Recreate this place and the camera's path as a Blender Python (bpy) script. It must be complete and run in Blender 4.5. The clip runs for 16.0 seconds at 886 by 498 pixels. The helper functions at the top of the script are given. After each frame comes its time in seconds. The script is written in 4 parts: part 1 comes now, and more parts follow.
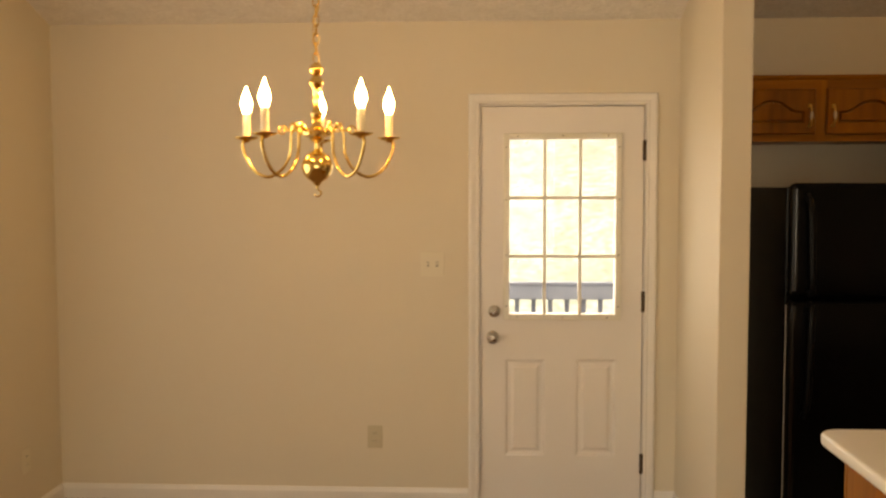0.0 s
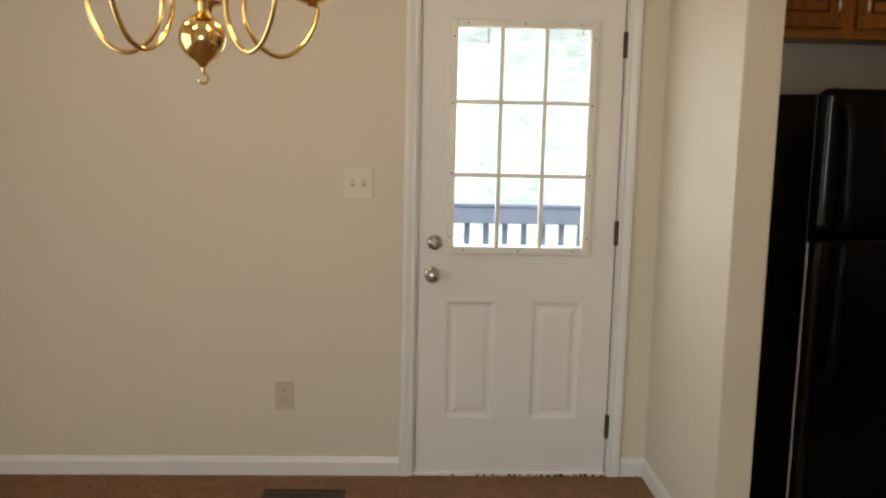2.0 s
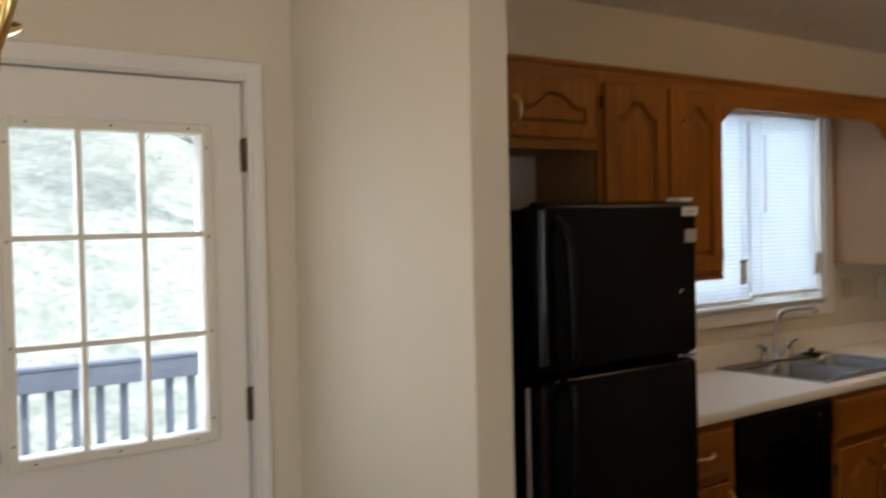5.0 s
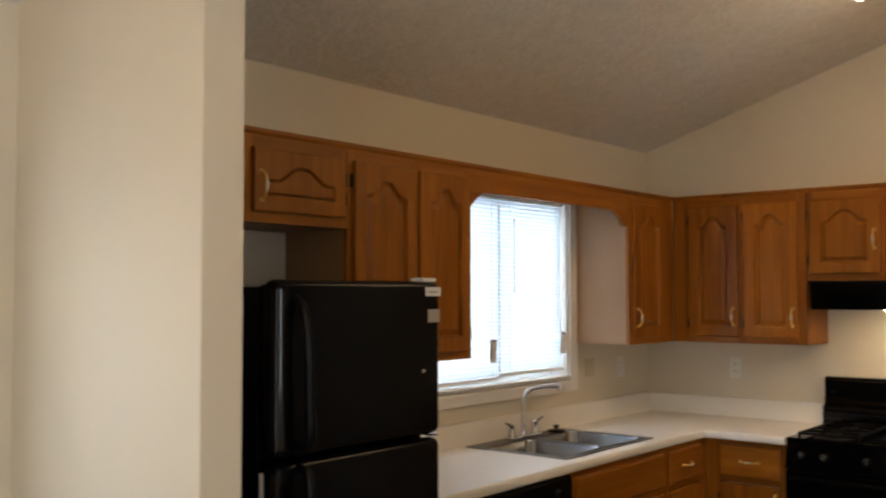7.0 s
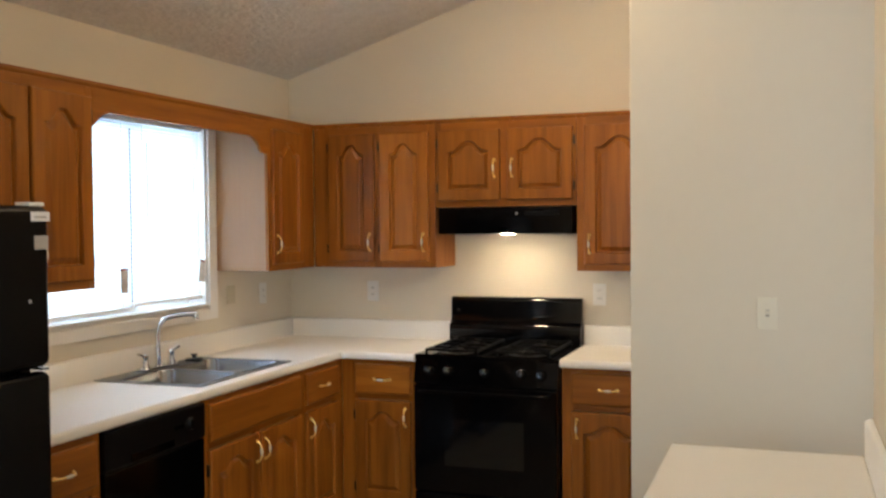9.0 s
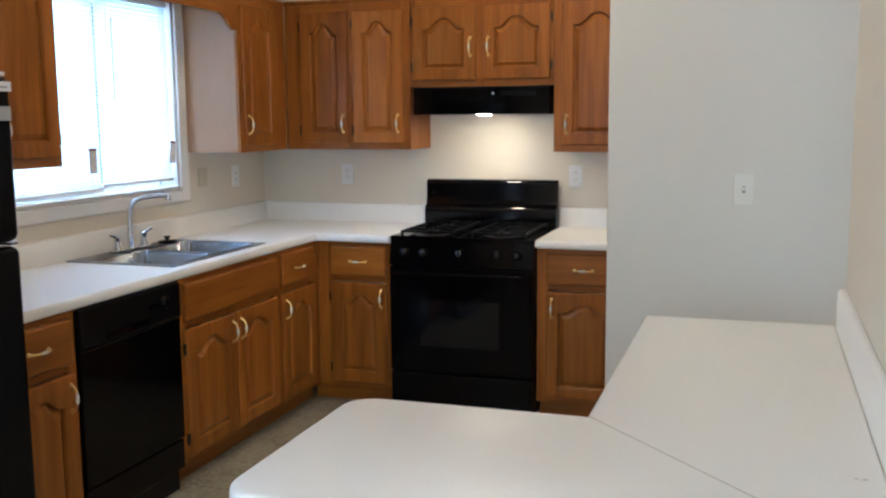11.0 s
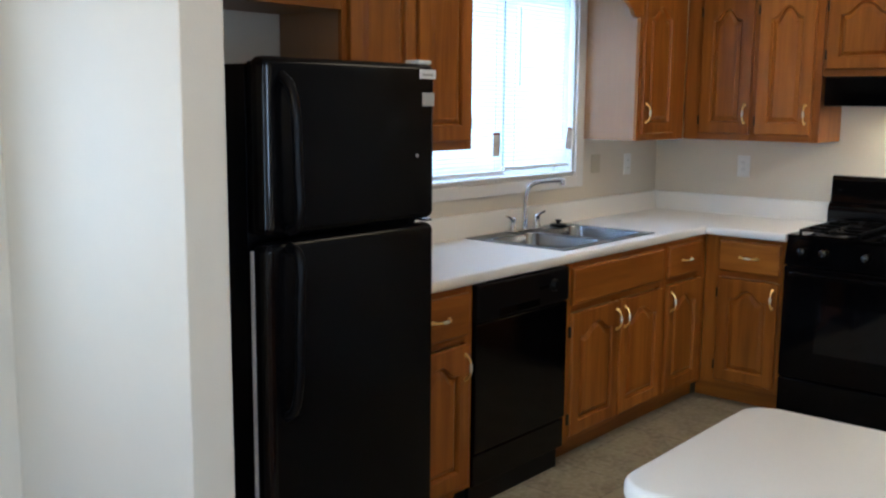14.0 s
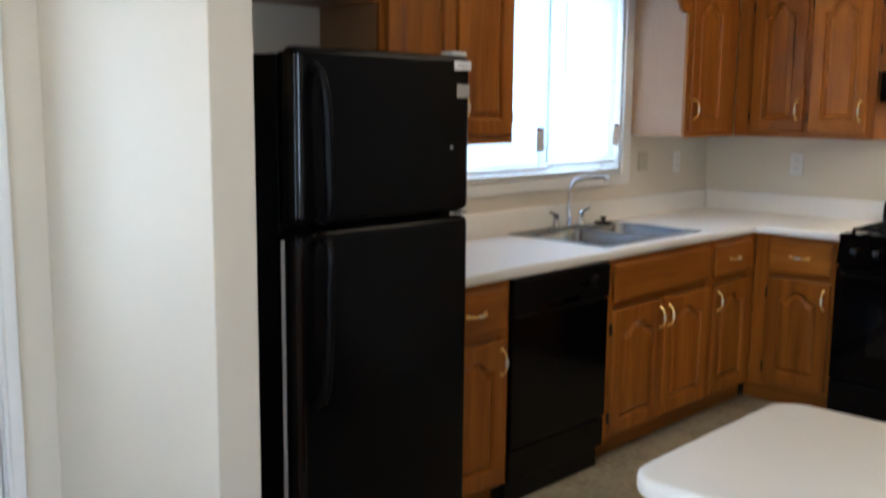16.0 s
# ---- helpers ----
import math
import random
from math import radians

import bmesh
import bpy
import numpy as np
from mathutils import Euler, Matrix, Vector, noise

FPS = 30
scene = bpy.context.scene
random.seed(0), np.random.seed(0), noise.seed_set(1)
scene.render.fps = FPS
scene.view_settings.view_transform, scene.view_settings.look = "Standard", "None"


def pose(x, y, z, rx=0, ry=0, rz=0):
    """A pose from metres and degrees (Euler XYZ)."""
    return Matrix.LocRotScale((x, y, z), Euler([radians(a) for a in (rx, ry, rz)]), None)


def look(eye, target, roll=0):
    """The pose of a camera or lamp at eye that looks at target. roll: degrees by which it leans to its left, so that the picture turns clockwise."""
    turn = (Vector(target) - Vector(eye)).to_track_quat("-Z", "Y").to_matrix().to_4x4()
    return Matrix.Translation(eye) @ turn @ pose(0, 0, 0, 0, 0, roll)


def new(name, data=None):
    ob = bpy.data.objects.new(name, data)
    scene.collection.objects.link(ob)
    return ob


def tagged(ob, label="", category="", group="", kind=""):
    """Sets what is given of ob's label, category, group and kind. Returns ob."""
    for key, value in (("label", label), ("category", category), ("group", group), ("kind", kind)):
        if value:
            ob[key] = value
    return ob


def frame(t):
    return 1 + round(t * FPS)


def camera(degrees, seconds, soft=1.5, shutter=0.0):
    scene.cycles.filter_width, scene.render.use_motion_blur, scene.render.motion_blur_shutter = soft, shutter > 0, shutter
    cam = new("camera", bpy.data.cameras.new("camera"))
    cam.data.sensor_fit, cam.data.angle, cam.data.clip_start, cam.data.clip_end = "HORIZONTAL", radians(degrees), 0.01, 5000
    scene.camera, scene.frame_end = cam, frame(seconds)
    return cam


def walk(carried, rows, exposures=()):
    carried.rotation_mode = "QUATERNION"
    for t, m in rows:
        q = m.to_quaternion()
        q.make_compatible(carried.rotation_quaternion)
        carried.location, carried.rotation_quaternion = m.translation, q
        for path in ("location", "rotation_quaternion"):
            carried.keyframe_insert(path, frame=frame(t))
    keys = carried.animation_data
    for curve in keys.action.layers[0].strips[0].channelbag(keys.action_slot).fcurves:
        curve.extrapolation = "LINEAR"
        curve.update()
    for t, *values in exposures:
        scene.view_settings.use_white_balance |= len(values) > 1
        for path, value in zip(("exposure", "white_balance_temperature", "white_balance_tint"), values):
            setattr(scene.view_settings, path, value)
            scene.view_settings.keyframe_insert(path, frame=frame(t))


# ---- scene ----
cam = camera(49.1, 16.0, soft=2.2, shutter=0.5)
PATH = [
    (0, (0.050, -4.904, 1.637), (-0.049, -2.911, 1.506), -0.1),
    (0.3, (0.032, -4.781, 1.641), (-0.021, -2.785, 1.526), -0.2),
    (0.5, (0.060, -4.686, 1.632), (0.003, -2.691, 1.507), -0.3),
    (1, (0.128, -4.461, 1.613), (0.065, -2.472, 1.408), 0.7),
    (1.5, (0.044, -4.207, 1.575), (0.029, -2.226, 1.299), 0.6),
    (2, (-0.090, -3.926, 1.581), (0.006, -1.951, 1.275), 1.3),
    (2.5, (-0.211, -3.633, 1.544), (-0.080, -1.662, 1.229), 2.2),
    (2.7, (-0.258, -3.542, 1.559), (-0.102, -1.585, 1.188), 1.3),
    (3, (-0.397, -3.378, 1.511), (-0.052, -1.455, 1.084), 0.2),
    (3.2, (-0.452, -3.283, 1.524), (0.002, -1.390, 1.064), -0.8),
    (3.5, (-0.493, -3.133, 1.468), (0.063, -1.268, 1.011), -0.5),
    (3.8, (-0.504, -3.012, 1.426), (0.080, -1.131, 1.087), -1.0),
    (4, (-0.530, -2.894, 1.496), (0.162, -1.042, 1.191), -1.4),
    (4.2, (-0.563, -2.808, 1.572), (0.293, -1.017, 1.318), -1.2),
    (4.5, (-0.491, -2.747, 1.567), (0.510, -1.022, 1.421), -2.5),
    (4.8, (-0.488, -2.708, 1.586), (0.664, -1.074, 1.481), -2.5),
    (5, (-0.515, -2.715, 1.593), (0.704, -1.130, 1.538), -1.2),
    (5.2, (-0.470, -2.728, 1.606), (0.816, -1.197, 1.585), -0.5),
    (7.3, (-0.399, -2.759, 1.601), (1.209, -1.574, 1.705), 0.0),
    (7.5, (-0.394, -2.780, 1.589), (1.269, -1.674, 1.688), 0.3),
    (8, (-0.394, -2.868, 1.602), (1.397, -1.979, 1.670), 0.2),
    (8.2, (-0.385, -2.882, 1.586), (1.430, -2.048, 1.662), -0.5),
    (8.5, (-0.363, -2.874, 1.587), (1.489, -2.122, 1.630), -0.3),
    (11, (-0.310, -2.841, 1.518), (1.573, -2.221, 1.246), -0.5),
    (11.5, (-0.298, -2.845, 1.508), (1.567, -2.193, 1.200), -0.8),
    (12, (-0.301, -2.840, 1.500), (1.520, -2.084, 1.165), -0.4),
    (12.5, (-0.326, -2.827, 1.505), (1.393, -1.868, 1.148), 0.7),
    (13, (-0.331, -2.800, 1.489), (1.239, -1.616, 1.122), 0.5),
    (13.5, (-0.327, -2.803, 1.498), (1.184, -1.539, 1.153), 0.3),
    (14, (-0.326, -2.780, 1.529), (1.181, -1.501, 1.229), 0.5),
    (14.5, (-0.343, -2.806, 1.549), (1.144, -1.493, 1.301), 0.5),
    (15, (-0.324, -2.785, 1.571), (1.153, -1.443, 1.443), 0.2),
    (15.5, (-0.301, -2.810, 1.549), (1.153, -1.445, 1.404), 0.4),
    (16, (-0.264, -2.830, 1.499), (1.163, -1.460, 1.201), 0.6),
]

EXPOSURES = [(0.0, 2.09, 11400, 20), (0.6, 2.08, 10100, 19), (1.5, 2.07, 7550, 13), (2.5, 2.05, 6450, 12), (3.5, 1.98, 6300, 12), (4.5, 1.82, 6400, 13), (5.2, 1.78, 6600, 14),
             (7.3, 2.46, 6650, 12), (8.6, 2.93, 6200, 10), (11.0, 2.98, 4870, 8), (12.5, 2.87, 4850, 7), (14.5, 2.78, 5000, 8), (15.3, 2.78, 5300, 9), (16.0, 2.79, 5150, 8)]

walk(cam, [(t, look(e, g, r)) for t, e, g, r in PATH], EXPOSURES)

# ---- world, sun, large lights ----
world = bpy.data.worlds.new("overcast_sky")
scene.world = world
world.use_nodes = True
wn = world.node_tree.nodes
sky = wn.new("ShaderNodeTexSky")
sky.sky_type = 'NISHITA'
sky.sun_disc = False
sky.sun_elevation = radians(48)
sky.sun_rotation = radians(114)
sky.air_density = 1.5
sky.dust_density = 4.0
wn["Background"].inputs[1].default_value = 0.15
world.node_tree.links.new(sky.outputs[0], wn["Background"].inputs[0])

sun_data = bpy.data.lights.new("sun", 'SUN')
sun_data.energy = 1.5
sun_data.angle = radians(12)
sun_data.color = (1.0, 0.96, 0.9)
sun = new("sun", sun_data)
sun.matrix_world = look((9, -4, 13), (0, 0, 0))


def window_light(name, eye, target, w, h, watts, color):
    d = bpy.data.lights.new(name, 'AREA')
    d.shape, d.size, d.size_y, d.energy, d.color = 'RECTANGLE', w, h, watts, color
    ob = new(name, d)
    ob.matrix_world = look(eye, target)
    return ob


window_light("west_window_light", (-2.22, -2.3, 1.30), (0, -2.3, 1.15), 1.9, 1.55, 4.0, (0.80, 0.90, 1.0))
# Added fill lamp from the south; no such source is known.
window_light("south_fill_light", (-0.2, -8.05, 1.4), (-0.2, -5, 1.2), 2.2, 1.6, 12, (0.84, 0.92, 1.0))
window_light("kitchen_window_light", (3.38, 0.34, 1.64), (3.38, -2, 1.64), 1.7, 1.35, 11.5, (0.80, 0.91, 1.0))
window_light("door_window_light", (0.41, 0.10, 1.42), (0.41, -2, 1.1), 0.5, 0.85, 1.2, (0.85, 0.93, 1.0))

# ---- materials ----


def mat(name, color, rough=0.5, metal=0.0, grain=0.0, gscale=8.0, grain2=0.0, gscale2=60.0, bump=0.0, bscale=200.0,
        stretch=(1, 1, 1), bdist=0.004, tint=None, emit=None, strength=0.0, coat=0.0, spec=0.5, rvar=0.0, trans=0.0):
    """A painted, polished or woven surface: a base colour with broad stains and fine grain, and a fine relief."""
    m = bpy.data.materials.new(name)
    m.use_nodes = True
    n, l = m.node_tree.nodes, m.node_tree.links
    b = n["Principled BSDF"]
    b.inputs["Base Color"].default_value = (*color, 1)
    b.inputs["Roughness"].default_value = rough
    b.inputs["Metallic"].default_value = metal
    b.inputs["Coat Weight"].default_value = coat
    b.inputs["Specular IOR Level"].default_value = spec
    b.inputs["Transmission Weight"].default_value = trans
    if emit:
        b.inputs["Emission Color"].default_value = (*emit, 1)
        b.inputs["Emission Strength"].default_value = strength
    tc = n.new("ShaderNodeTexCoord")
    mp = n.new("ShaderNodeMapping")
    mp.inputs["Scale"].default_value = stretch
    l.new(tc.outputs["Object"], mp.inputs[0])
    if grain or grain2:
        dark = tint or tuple(c * 0.6 for c in color)
        n1 = n.new("ShaderNodeTexNoise")
        n1.inputs["Scale"].default_value = gscale
        n1.inputs["Detail"].default_value = 6
        l.new(mp.outputs[0], n1.inputs["Vector"])
        n2 = n.new("ShaderNodeTexNoise")
        n2.inputs["Scale"].default_value = gscale2
        n2.inputs["Detail"].default_value = 4
        l.new(mp.outputs[0], n2.inputs["Vector"])
        last = None
        for node, amount in ((n1, grain), (n2, grain2)):
            ramp = n.new("ShaderNodeMapRange")
            ramp.inputs[1].default_value, ramp.inputs[2].default_value = 0.35, 0.68
            ramp.inputs[3].default_value, ramp.inputs[4].default_value = 0.0, amount
            l.new(node.outputs[0], ramp.inputs[0])
            mix = n.new("ShaderNodeMix")
            mix.data_type = 'RGBA'
            if last is None:
                mix.inputs[6].default_value = (*color, 1)
            else:
                l.new(last.outputs[2], mix.inputs[6])
            mix.inputs[7].default_value = (*dark, 1)
            l.new(ramp.outputs[0], mix.inputs[0])
            last = mix
        l.new(last.outputs[2], b.inputs["Base Color"])
        if rvar:
            rr = n.new("ShaderNodeMapRange")
            rr.inputs[1].default_value, rr.inputs[2].default_value = 0.3, 0.7
            rr.inputs[3].default_value, rr.inputs[4].default_value = max(0.02, rough - rvar), min(1, rough + rvar)
            l.new(n1.outputs[0], rr.inputs[0])
            l.new(rr.outputs[0], b.inputs["Roughness"])
    if bump:
        nb = n.new("ShaderNodeTexNoise")
        nb.inputs["Scale"].default_value = bscale
        nb.inputs["Detail"].default_value = 3
        l.new(mp.outputs[0], nb.inputs["Vector"])
        bp = n.new("ShaderNodeBump")
        bp.inputs["Strength"].default_value = bump
        bp.inputs["Distance"].default_value = bdist
        l.new(nb.outputs[0], bp.inputs["Height"])
        l.new(bp.outputs[0], b.inputs["Normal"])
    return m


def wood(name, light, dark, rough, stretch):
    """Stained oak: long grain lines, cathedral waves, slow changes of colour."""
    m = bpy.data.materials.new(name)
    m.use_nodes = True
    n, l = m.node_tree.nodes, m.node_tree.links
    b = n["Principled BSDF"]
    tc, mp, info = n.new("ShaderNodeTexCoord"), n.new("ShaderNodeMapping"), n.new("ShaderNodeObjectInfo")
    mp.inputs["Scale"].default_value = stretch
    shift = n.new("ShaderNodeVectorMath")
    shift.operation = 'MULTIPLY_ADD'
    l.new(info.outputs["Random"], shift.inputs[0])
    shift.inputs[1].default_value = (7, 5, 9)
    l.new(tc.outputs["Object"], shift.inputs[2])
    l.new(shift.outputs[0], mp.inputs[0])
    g1 = n.new("ShaderNodeTexNoise")
    g1.inputs["Scale"].default_value, g1.inputs["Detail"].default_value = 34, 7
    g1.inputs["Distortion"].default_value = 0.5
    g2 = n.new("ShaderNodeTexNoise")
    g2.inputs["Scale"].default_value, g2.inputs["Detail"].default_value = 5, 3
    g2.inputs["Distortion"].default_value = 1.5
    l.new(mp.outputs[0], g1.inputs["Vector"])
    l.new(mp.outputs[0], g2.inputs["Vector"])
    mixf = n.new("ShaderNodeMath")
    mixf.operation = 'MULTIPLY_ADD'
    mixf.inputs[1].default_value = 0.55
    l.new(g1.outputs[0], mixf.inputs[0])
    half = n.new("ShaderNodeMath")
    half.operation = 'MULTIPLY'
    half.inputs[1].default_value = 0.5
    l.new(g2.outputs[0], half.inputs[0])
    l.new(half.outputs[0], mixf.inputs[2])
    r = n.new("ShaderNodeValToRGB")
    r.color_ramp.elements[0].position, r.color_ramp.elements[0].color = 0.32, (*dark, 1)
    r.color_ramp.elements[1].position, r.color_ramp.elements[1].color = 0.66, (*light, 1)
    l.new(mixf.outputs[0], r.inputs[0])
    hs = n.new("ShaderNodeHueSaturation")
    vr = n.new("ShaderNodeMapRange")
    vr.inputs[3].default_value, vr.inputs[4].default_value = 0.88, 1.12
    l.new(info.outputs["Random"], vr.inputs[0])
    l.new(vr.outputs[0], hs.inputs["Value"])
    l.new(r.outputs[0], hs.inputs["Color"])
    l.new(hs.outputs[0], b.inputs["Base Color"])
    b.inputs["Roughness"].default_value = rough
    b.inputs["Coat Weight"].default_value = 0.03
    b.inputs["Specular IOR Level"].default_value = 0.24
    b.inputs["Coat Roughness"].default_value = 0.25
    bp = n.new("ShaderNodeBump")
    bp.inputs["Strength"].default_value, bp.inputs["Distance"].default_value = 0.15, 0.002
    l.new(g1.outputs[0], bp.inputs["Height"])
    l.new(bp.outputs[0], b.inputs["Normal"])
    return m


def vinyl(name):
    """Sheet vinyl printed as mottled square stone tiles."""
    m = bpy.data.materials.new(name)
    m.use_nodes = True
    n, l = m.node_tree.nodes, m.node_tree.links
    b = n["Principled BSDF"]
    tc = n.new("ShaderNodeTexCoord")
    br = n.new("ShaderNodeTexBrick")
    br.offset = 0.0
    for key, v in (("Scale", 1.0), ("Mortar Size", 0.006), ("Brick Width", 0.305), ("Row Height", 0.305), ("Mortar Smooth", 0.6)):
        br.inputs[key].default_value = v
    br.inputs["Color1"].default_value = (0.37, 0.33, 0.215, 1)
    br.inputs["Color2"].default_value = (0.31, 0.275, 0.175, 1)
    br.inputs["Mortar"].default_value = (0.19, 0.165, 0.12, 1)
    l.new(tc.outputs["Object"], br.inputs["Vector"])
    last = br.outputs[0]
    for scale, amount, dark in ((7.0, 0.75, (0.19, 0.165, 0.105)), (38.0, 0.6, (0.46, 0.41, 0.31))):
        ns = n.new("ShaderNodeTexNoise")
        ns.inputs["Scale"].default_value, ns.inputs["Detail"].default_value = scale, 7
        l.new(tc.outputs["Object"], ns.inputs["Vector"])
        mr = n.new("ShaderNodeMapRange")
        mr.inputs[1].default_value, mr.inputs[2].default_value, mr.inputs[4].default_value = 0.42, 0.66, amount
        l.new(ns.outputs[0], mr.inputs[0])
        mx = n.new("ShaderNodeMix")
        mx.data_type = 'RGBA'
        mx.inputs[7].default_value = (*dark, 1)
        l.new(mr.outputs[0], mx.inputs[0])
        l.new(last, mx.inputs[6])
        last = mx.outputs[2]
    l.new(last, b.inputs["Base Color"])
    b.inputs["Roughness"].default_value = 0.42
    return m


WALL = mat("beige_wall_paint", (0.70, 0.635, 0.515), 0.6, grain=0.10, gscale=1.3, grain2=0.06, gscale2=25, bump=0.12, bscale=160, tint=(0.61, 0.54, 0.42))
CEIL = mat("textured_ceiling", (0.86, 0.84, 0.80), 0.9, grain=0.22, gscale=14, grain2=0.3, gscale2=60, bump=0.7, bscale=30, bdist=0.014, tint=(0.54, 0.51, 0.46))
TRIM = mat("white_trim_paint", (0.80, 0.78, 0.74), 0.35, grain=0.08, gscale=5, grain2=0.05, bump=0.05, bscale=90)
DOORM = mat("white_door_paint", (0.80, 0.77, 0.73), 0.38, grain=0.10, gscale=2.5, grain2=0.05, bump=0.06, bscale=120, tint=(0.66, 0.62, 0.57))
LITE = mat("cream_window_frame", (0.78, 0.76, 0.67), 0.4, grain=0.1, gscale=20, tint=(0.6, 0.56, 0.44))
CARPET = mat("brown_carpet", (0.42, 0.245, 0.14), 0.95, grain=0.55, gscale=14, grain2=0.7, gscale2=120, bump=1.0, bscale=170, bdist=0.012, tint=(0.22, 0.12, 0.066), spec=0.1)
VINYL = vinyl("mottled_vinyl")
WOODV = wood("honey_oak", (0.330, 0.115, 0.0105), (0.168, 0.048, 0.0035), 0.36, (1, 1, 0.07))
WOODH = wood("honey_oak_rail", (0.330, 0.115, 0.0105), (0.168, 0.048, 0.0035), 0.36, (0.07, 1, 1))
SIDE = mat("cabinet_side_laminate", (0.38, 0.215, 0.10), 0.45, grain=0.3, gscale=6, stretch=(1, 1, 0.1), grain2=0.2, tint=(0.31, 0.17, 0.078))
BLACK = mat("black_enamel", (0.0018, 0.0018, 0.0022), 0.08, spec=0.16, rvar=0.05, grain=0.3, gscale=4)
BLACKT = mat("black_textured_steel", (0.0020, 0.0021, 0.0027), 0.20, bump=0.04, bscale=500, spec=0.10)
BLACKP = mat("black_plastic", (0.003, 0.003, 0.0035), 0.28, spec=0.13)
ENAMEL = mat("polished_black_enamel", (0.0018, 0.0018, 0.0022), 0.10, spec=0.4)
IRON = mat("cast_iron", (0.003, 0.003, 0.003), 0.4, spec=0.12, bump=0.1, bscale=300)
GLASSB = mat("black_oven_glass", (0.004, 0.004, 0.005), 0.05)
COUNTER = mat("white_laminate", (0.84, 0.82, 0.775), 0.33, grain=0.06, gscale=3, grain2=0.12, gscale2=320, tint=(0.62, 0.58, 0.5))
SEAM = mat("laminate_seam", (0.42, 0.38, 0.31), 0.6)
PULLB = mat("worn_pull_brass", (0.92, 0.64, 0.22), 0.30, metal=1.0, grain=0.3, gscale=40, tint=(0.66, 0.42, 0.12))
BRASS = mat("polished_brass", (0.86, 0.60, 0.24), 0.14, metal=1.0, grain=0.2, gscale=30, tint=(0.6, 0.38, 0.12), rvar=0.06)
PORC = mat("white_porcelain", (0.80, 0.73, 0.57), 0.12, coat=0.4)
STEEL = mat("brushed_steel", (0.33, 0.35, 0.38), 0.22, metal=1.0, grain=0.15, gscale=9)
# Rim copy of the sink steel, coloured darker for its darker reflection.
STEELD = mat("dark_reflection_steel_rim", (0.17, 0.18, 0.20), 0.32, metal=1.0, grain=0.2, gscale=12)
CHROME = mat("chrome", (0.75, 0.76, 0.78), 0.08, metal=1.0)
NICKEL = mat("satin_nickel", (0.50, 0.46, 0.41), 0.28, metal=1.0, rvar=0.06, grain=0.3, gscale=60)
BRONZE = mat("aged_hinge_metal", (0.10, 0.07, 0.045), 0.45, metal=0.8)
DARKHINGE = mat("dark_hinge", (0.02, 0.016, 0.012), 0.45, metal=0.7)
PLATE = mat("ivory_plastic", (0.72, 0.665, 0.53), 0.35)
PLATED = mat("tan_plastic", (0.56, 0.50, 0.36), 0.4)
PLATEW = mat("white_plastic", (0.78, 0.77, 0.73), 0.35)
SLOTG = mat("shadowed_switch_slot", (0.30, 0.27, 0.21), 0.6)
SLOT = mat("dark_slot", (0.03, 0.028, 0.025), 0.6)
VENTM = mat("brown_register_paint", (0.06, 0.036, 0.024), 0.5, metal=0.2)
SLEEVE = mat("ivory_candle_sleeve", (0.85, 0.78, 0.62), 0.45)
BULB = mat("lit_flame_bulb", (1, 0.9, 0.7), 0.3, emit=(1.0, 0.66, 0.30), strength=36)
DIFF = mat("lit_diffuser", (0.9, 0.9, 0.88), 0.5, emit=(1.0, 0.71, 0.40), strength=2.1)
HOODLAMP = mat("lit_hood_lens", (0.9, 0.85, 0.7), 0.4, emit=(1.0, 0.75, 0.45), strength=30)
BLIND = mat("white_blind_slat", (0.72, 0.76, 0.80), 0.4, trans=0.0)
VINYLW = mat("white_window_vinyl", (0.84, 0.84, 0.82), 0.35)
PAPER = mat("paper_tag", (0.78, 0.76, 0.74), 0.7, grain=0.4, gscale=60)
LABELW = mat("white_label", (0.75, 0.75, 0.74), 0.5)
SILVER = mat("silver_label", (0.42, 0.41, 0.39), 0.35, metal=0.5)
GASKET = mat("grey_gasket", (0.86, 0.86, 0.85), 0.5)
DIRT = mat("threshold_grime", (0.08, 0.065, 0.05), 0.9, grain=0.6, gscale=40, bump=0.8, bscale=80)
DECK = mat("weathered_deck_board", (0.30, 0.30, 0.31), 0.75, grain=0.5, gscale=4, grain2=0.5, gscale2=30, stretch=(0.1, 1, 1), bump=0.3, bscale=60, tint=(0.16, 0.16, 0.17))
# Dark blue-grey holds the open shade the railing stands in.
RAILM = mat("shaded_deck_rail", (0.15, 0.195, 0.27), 0.6, grain=0.4, gscale=6, grain2=0.3, bump=0.2, bscale=70)
EARTH = mat("leaf_litter", (0.32, 0.375, 0.36), 0.95, grain=0.7, gscale=2.6, grain2=0.9, gscale2=11, bump=1.0, bscale=30, tint=(0.13, 0.17, 0.15))
BARK = mat("grey_bark", (0.24, 0.225, 0.21), 0.9, grain=0.7, gscale=10, stretch=(1, 1, 0.2), bump=0.8, bscale=40)
LEAF = mat("pale_green_leaves", (0.27, 0.33, 0.21), 0.6, grain=0.6, gscale=1.5, grain2=0.5, gscale2=9, tint=(0.36, 0.38, 0.27))

GLASS = bpy.data.materials.new("window_glass")
GLASS.use_nodes = True
gn, gl = GLASS.node_tree.nodes, GLASS.node_tree.links
gt, gg, gm, gf = (gn.new("ShaderNodeBsdfTransparent"), gn.new("ShaderNodeBsdfGlossy"), gn.new("ShaderNodeMixShader"), gn.new("ShaderNodeFresnel"))
gg.inputs["Roughness"].default_value = 0.02
gf.inputs[0].default_value = 1.35
gl.new(gf.outputs[0], gm.inputs[0])
gl.new(gt.outputs[0], gm.inputs[1])
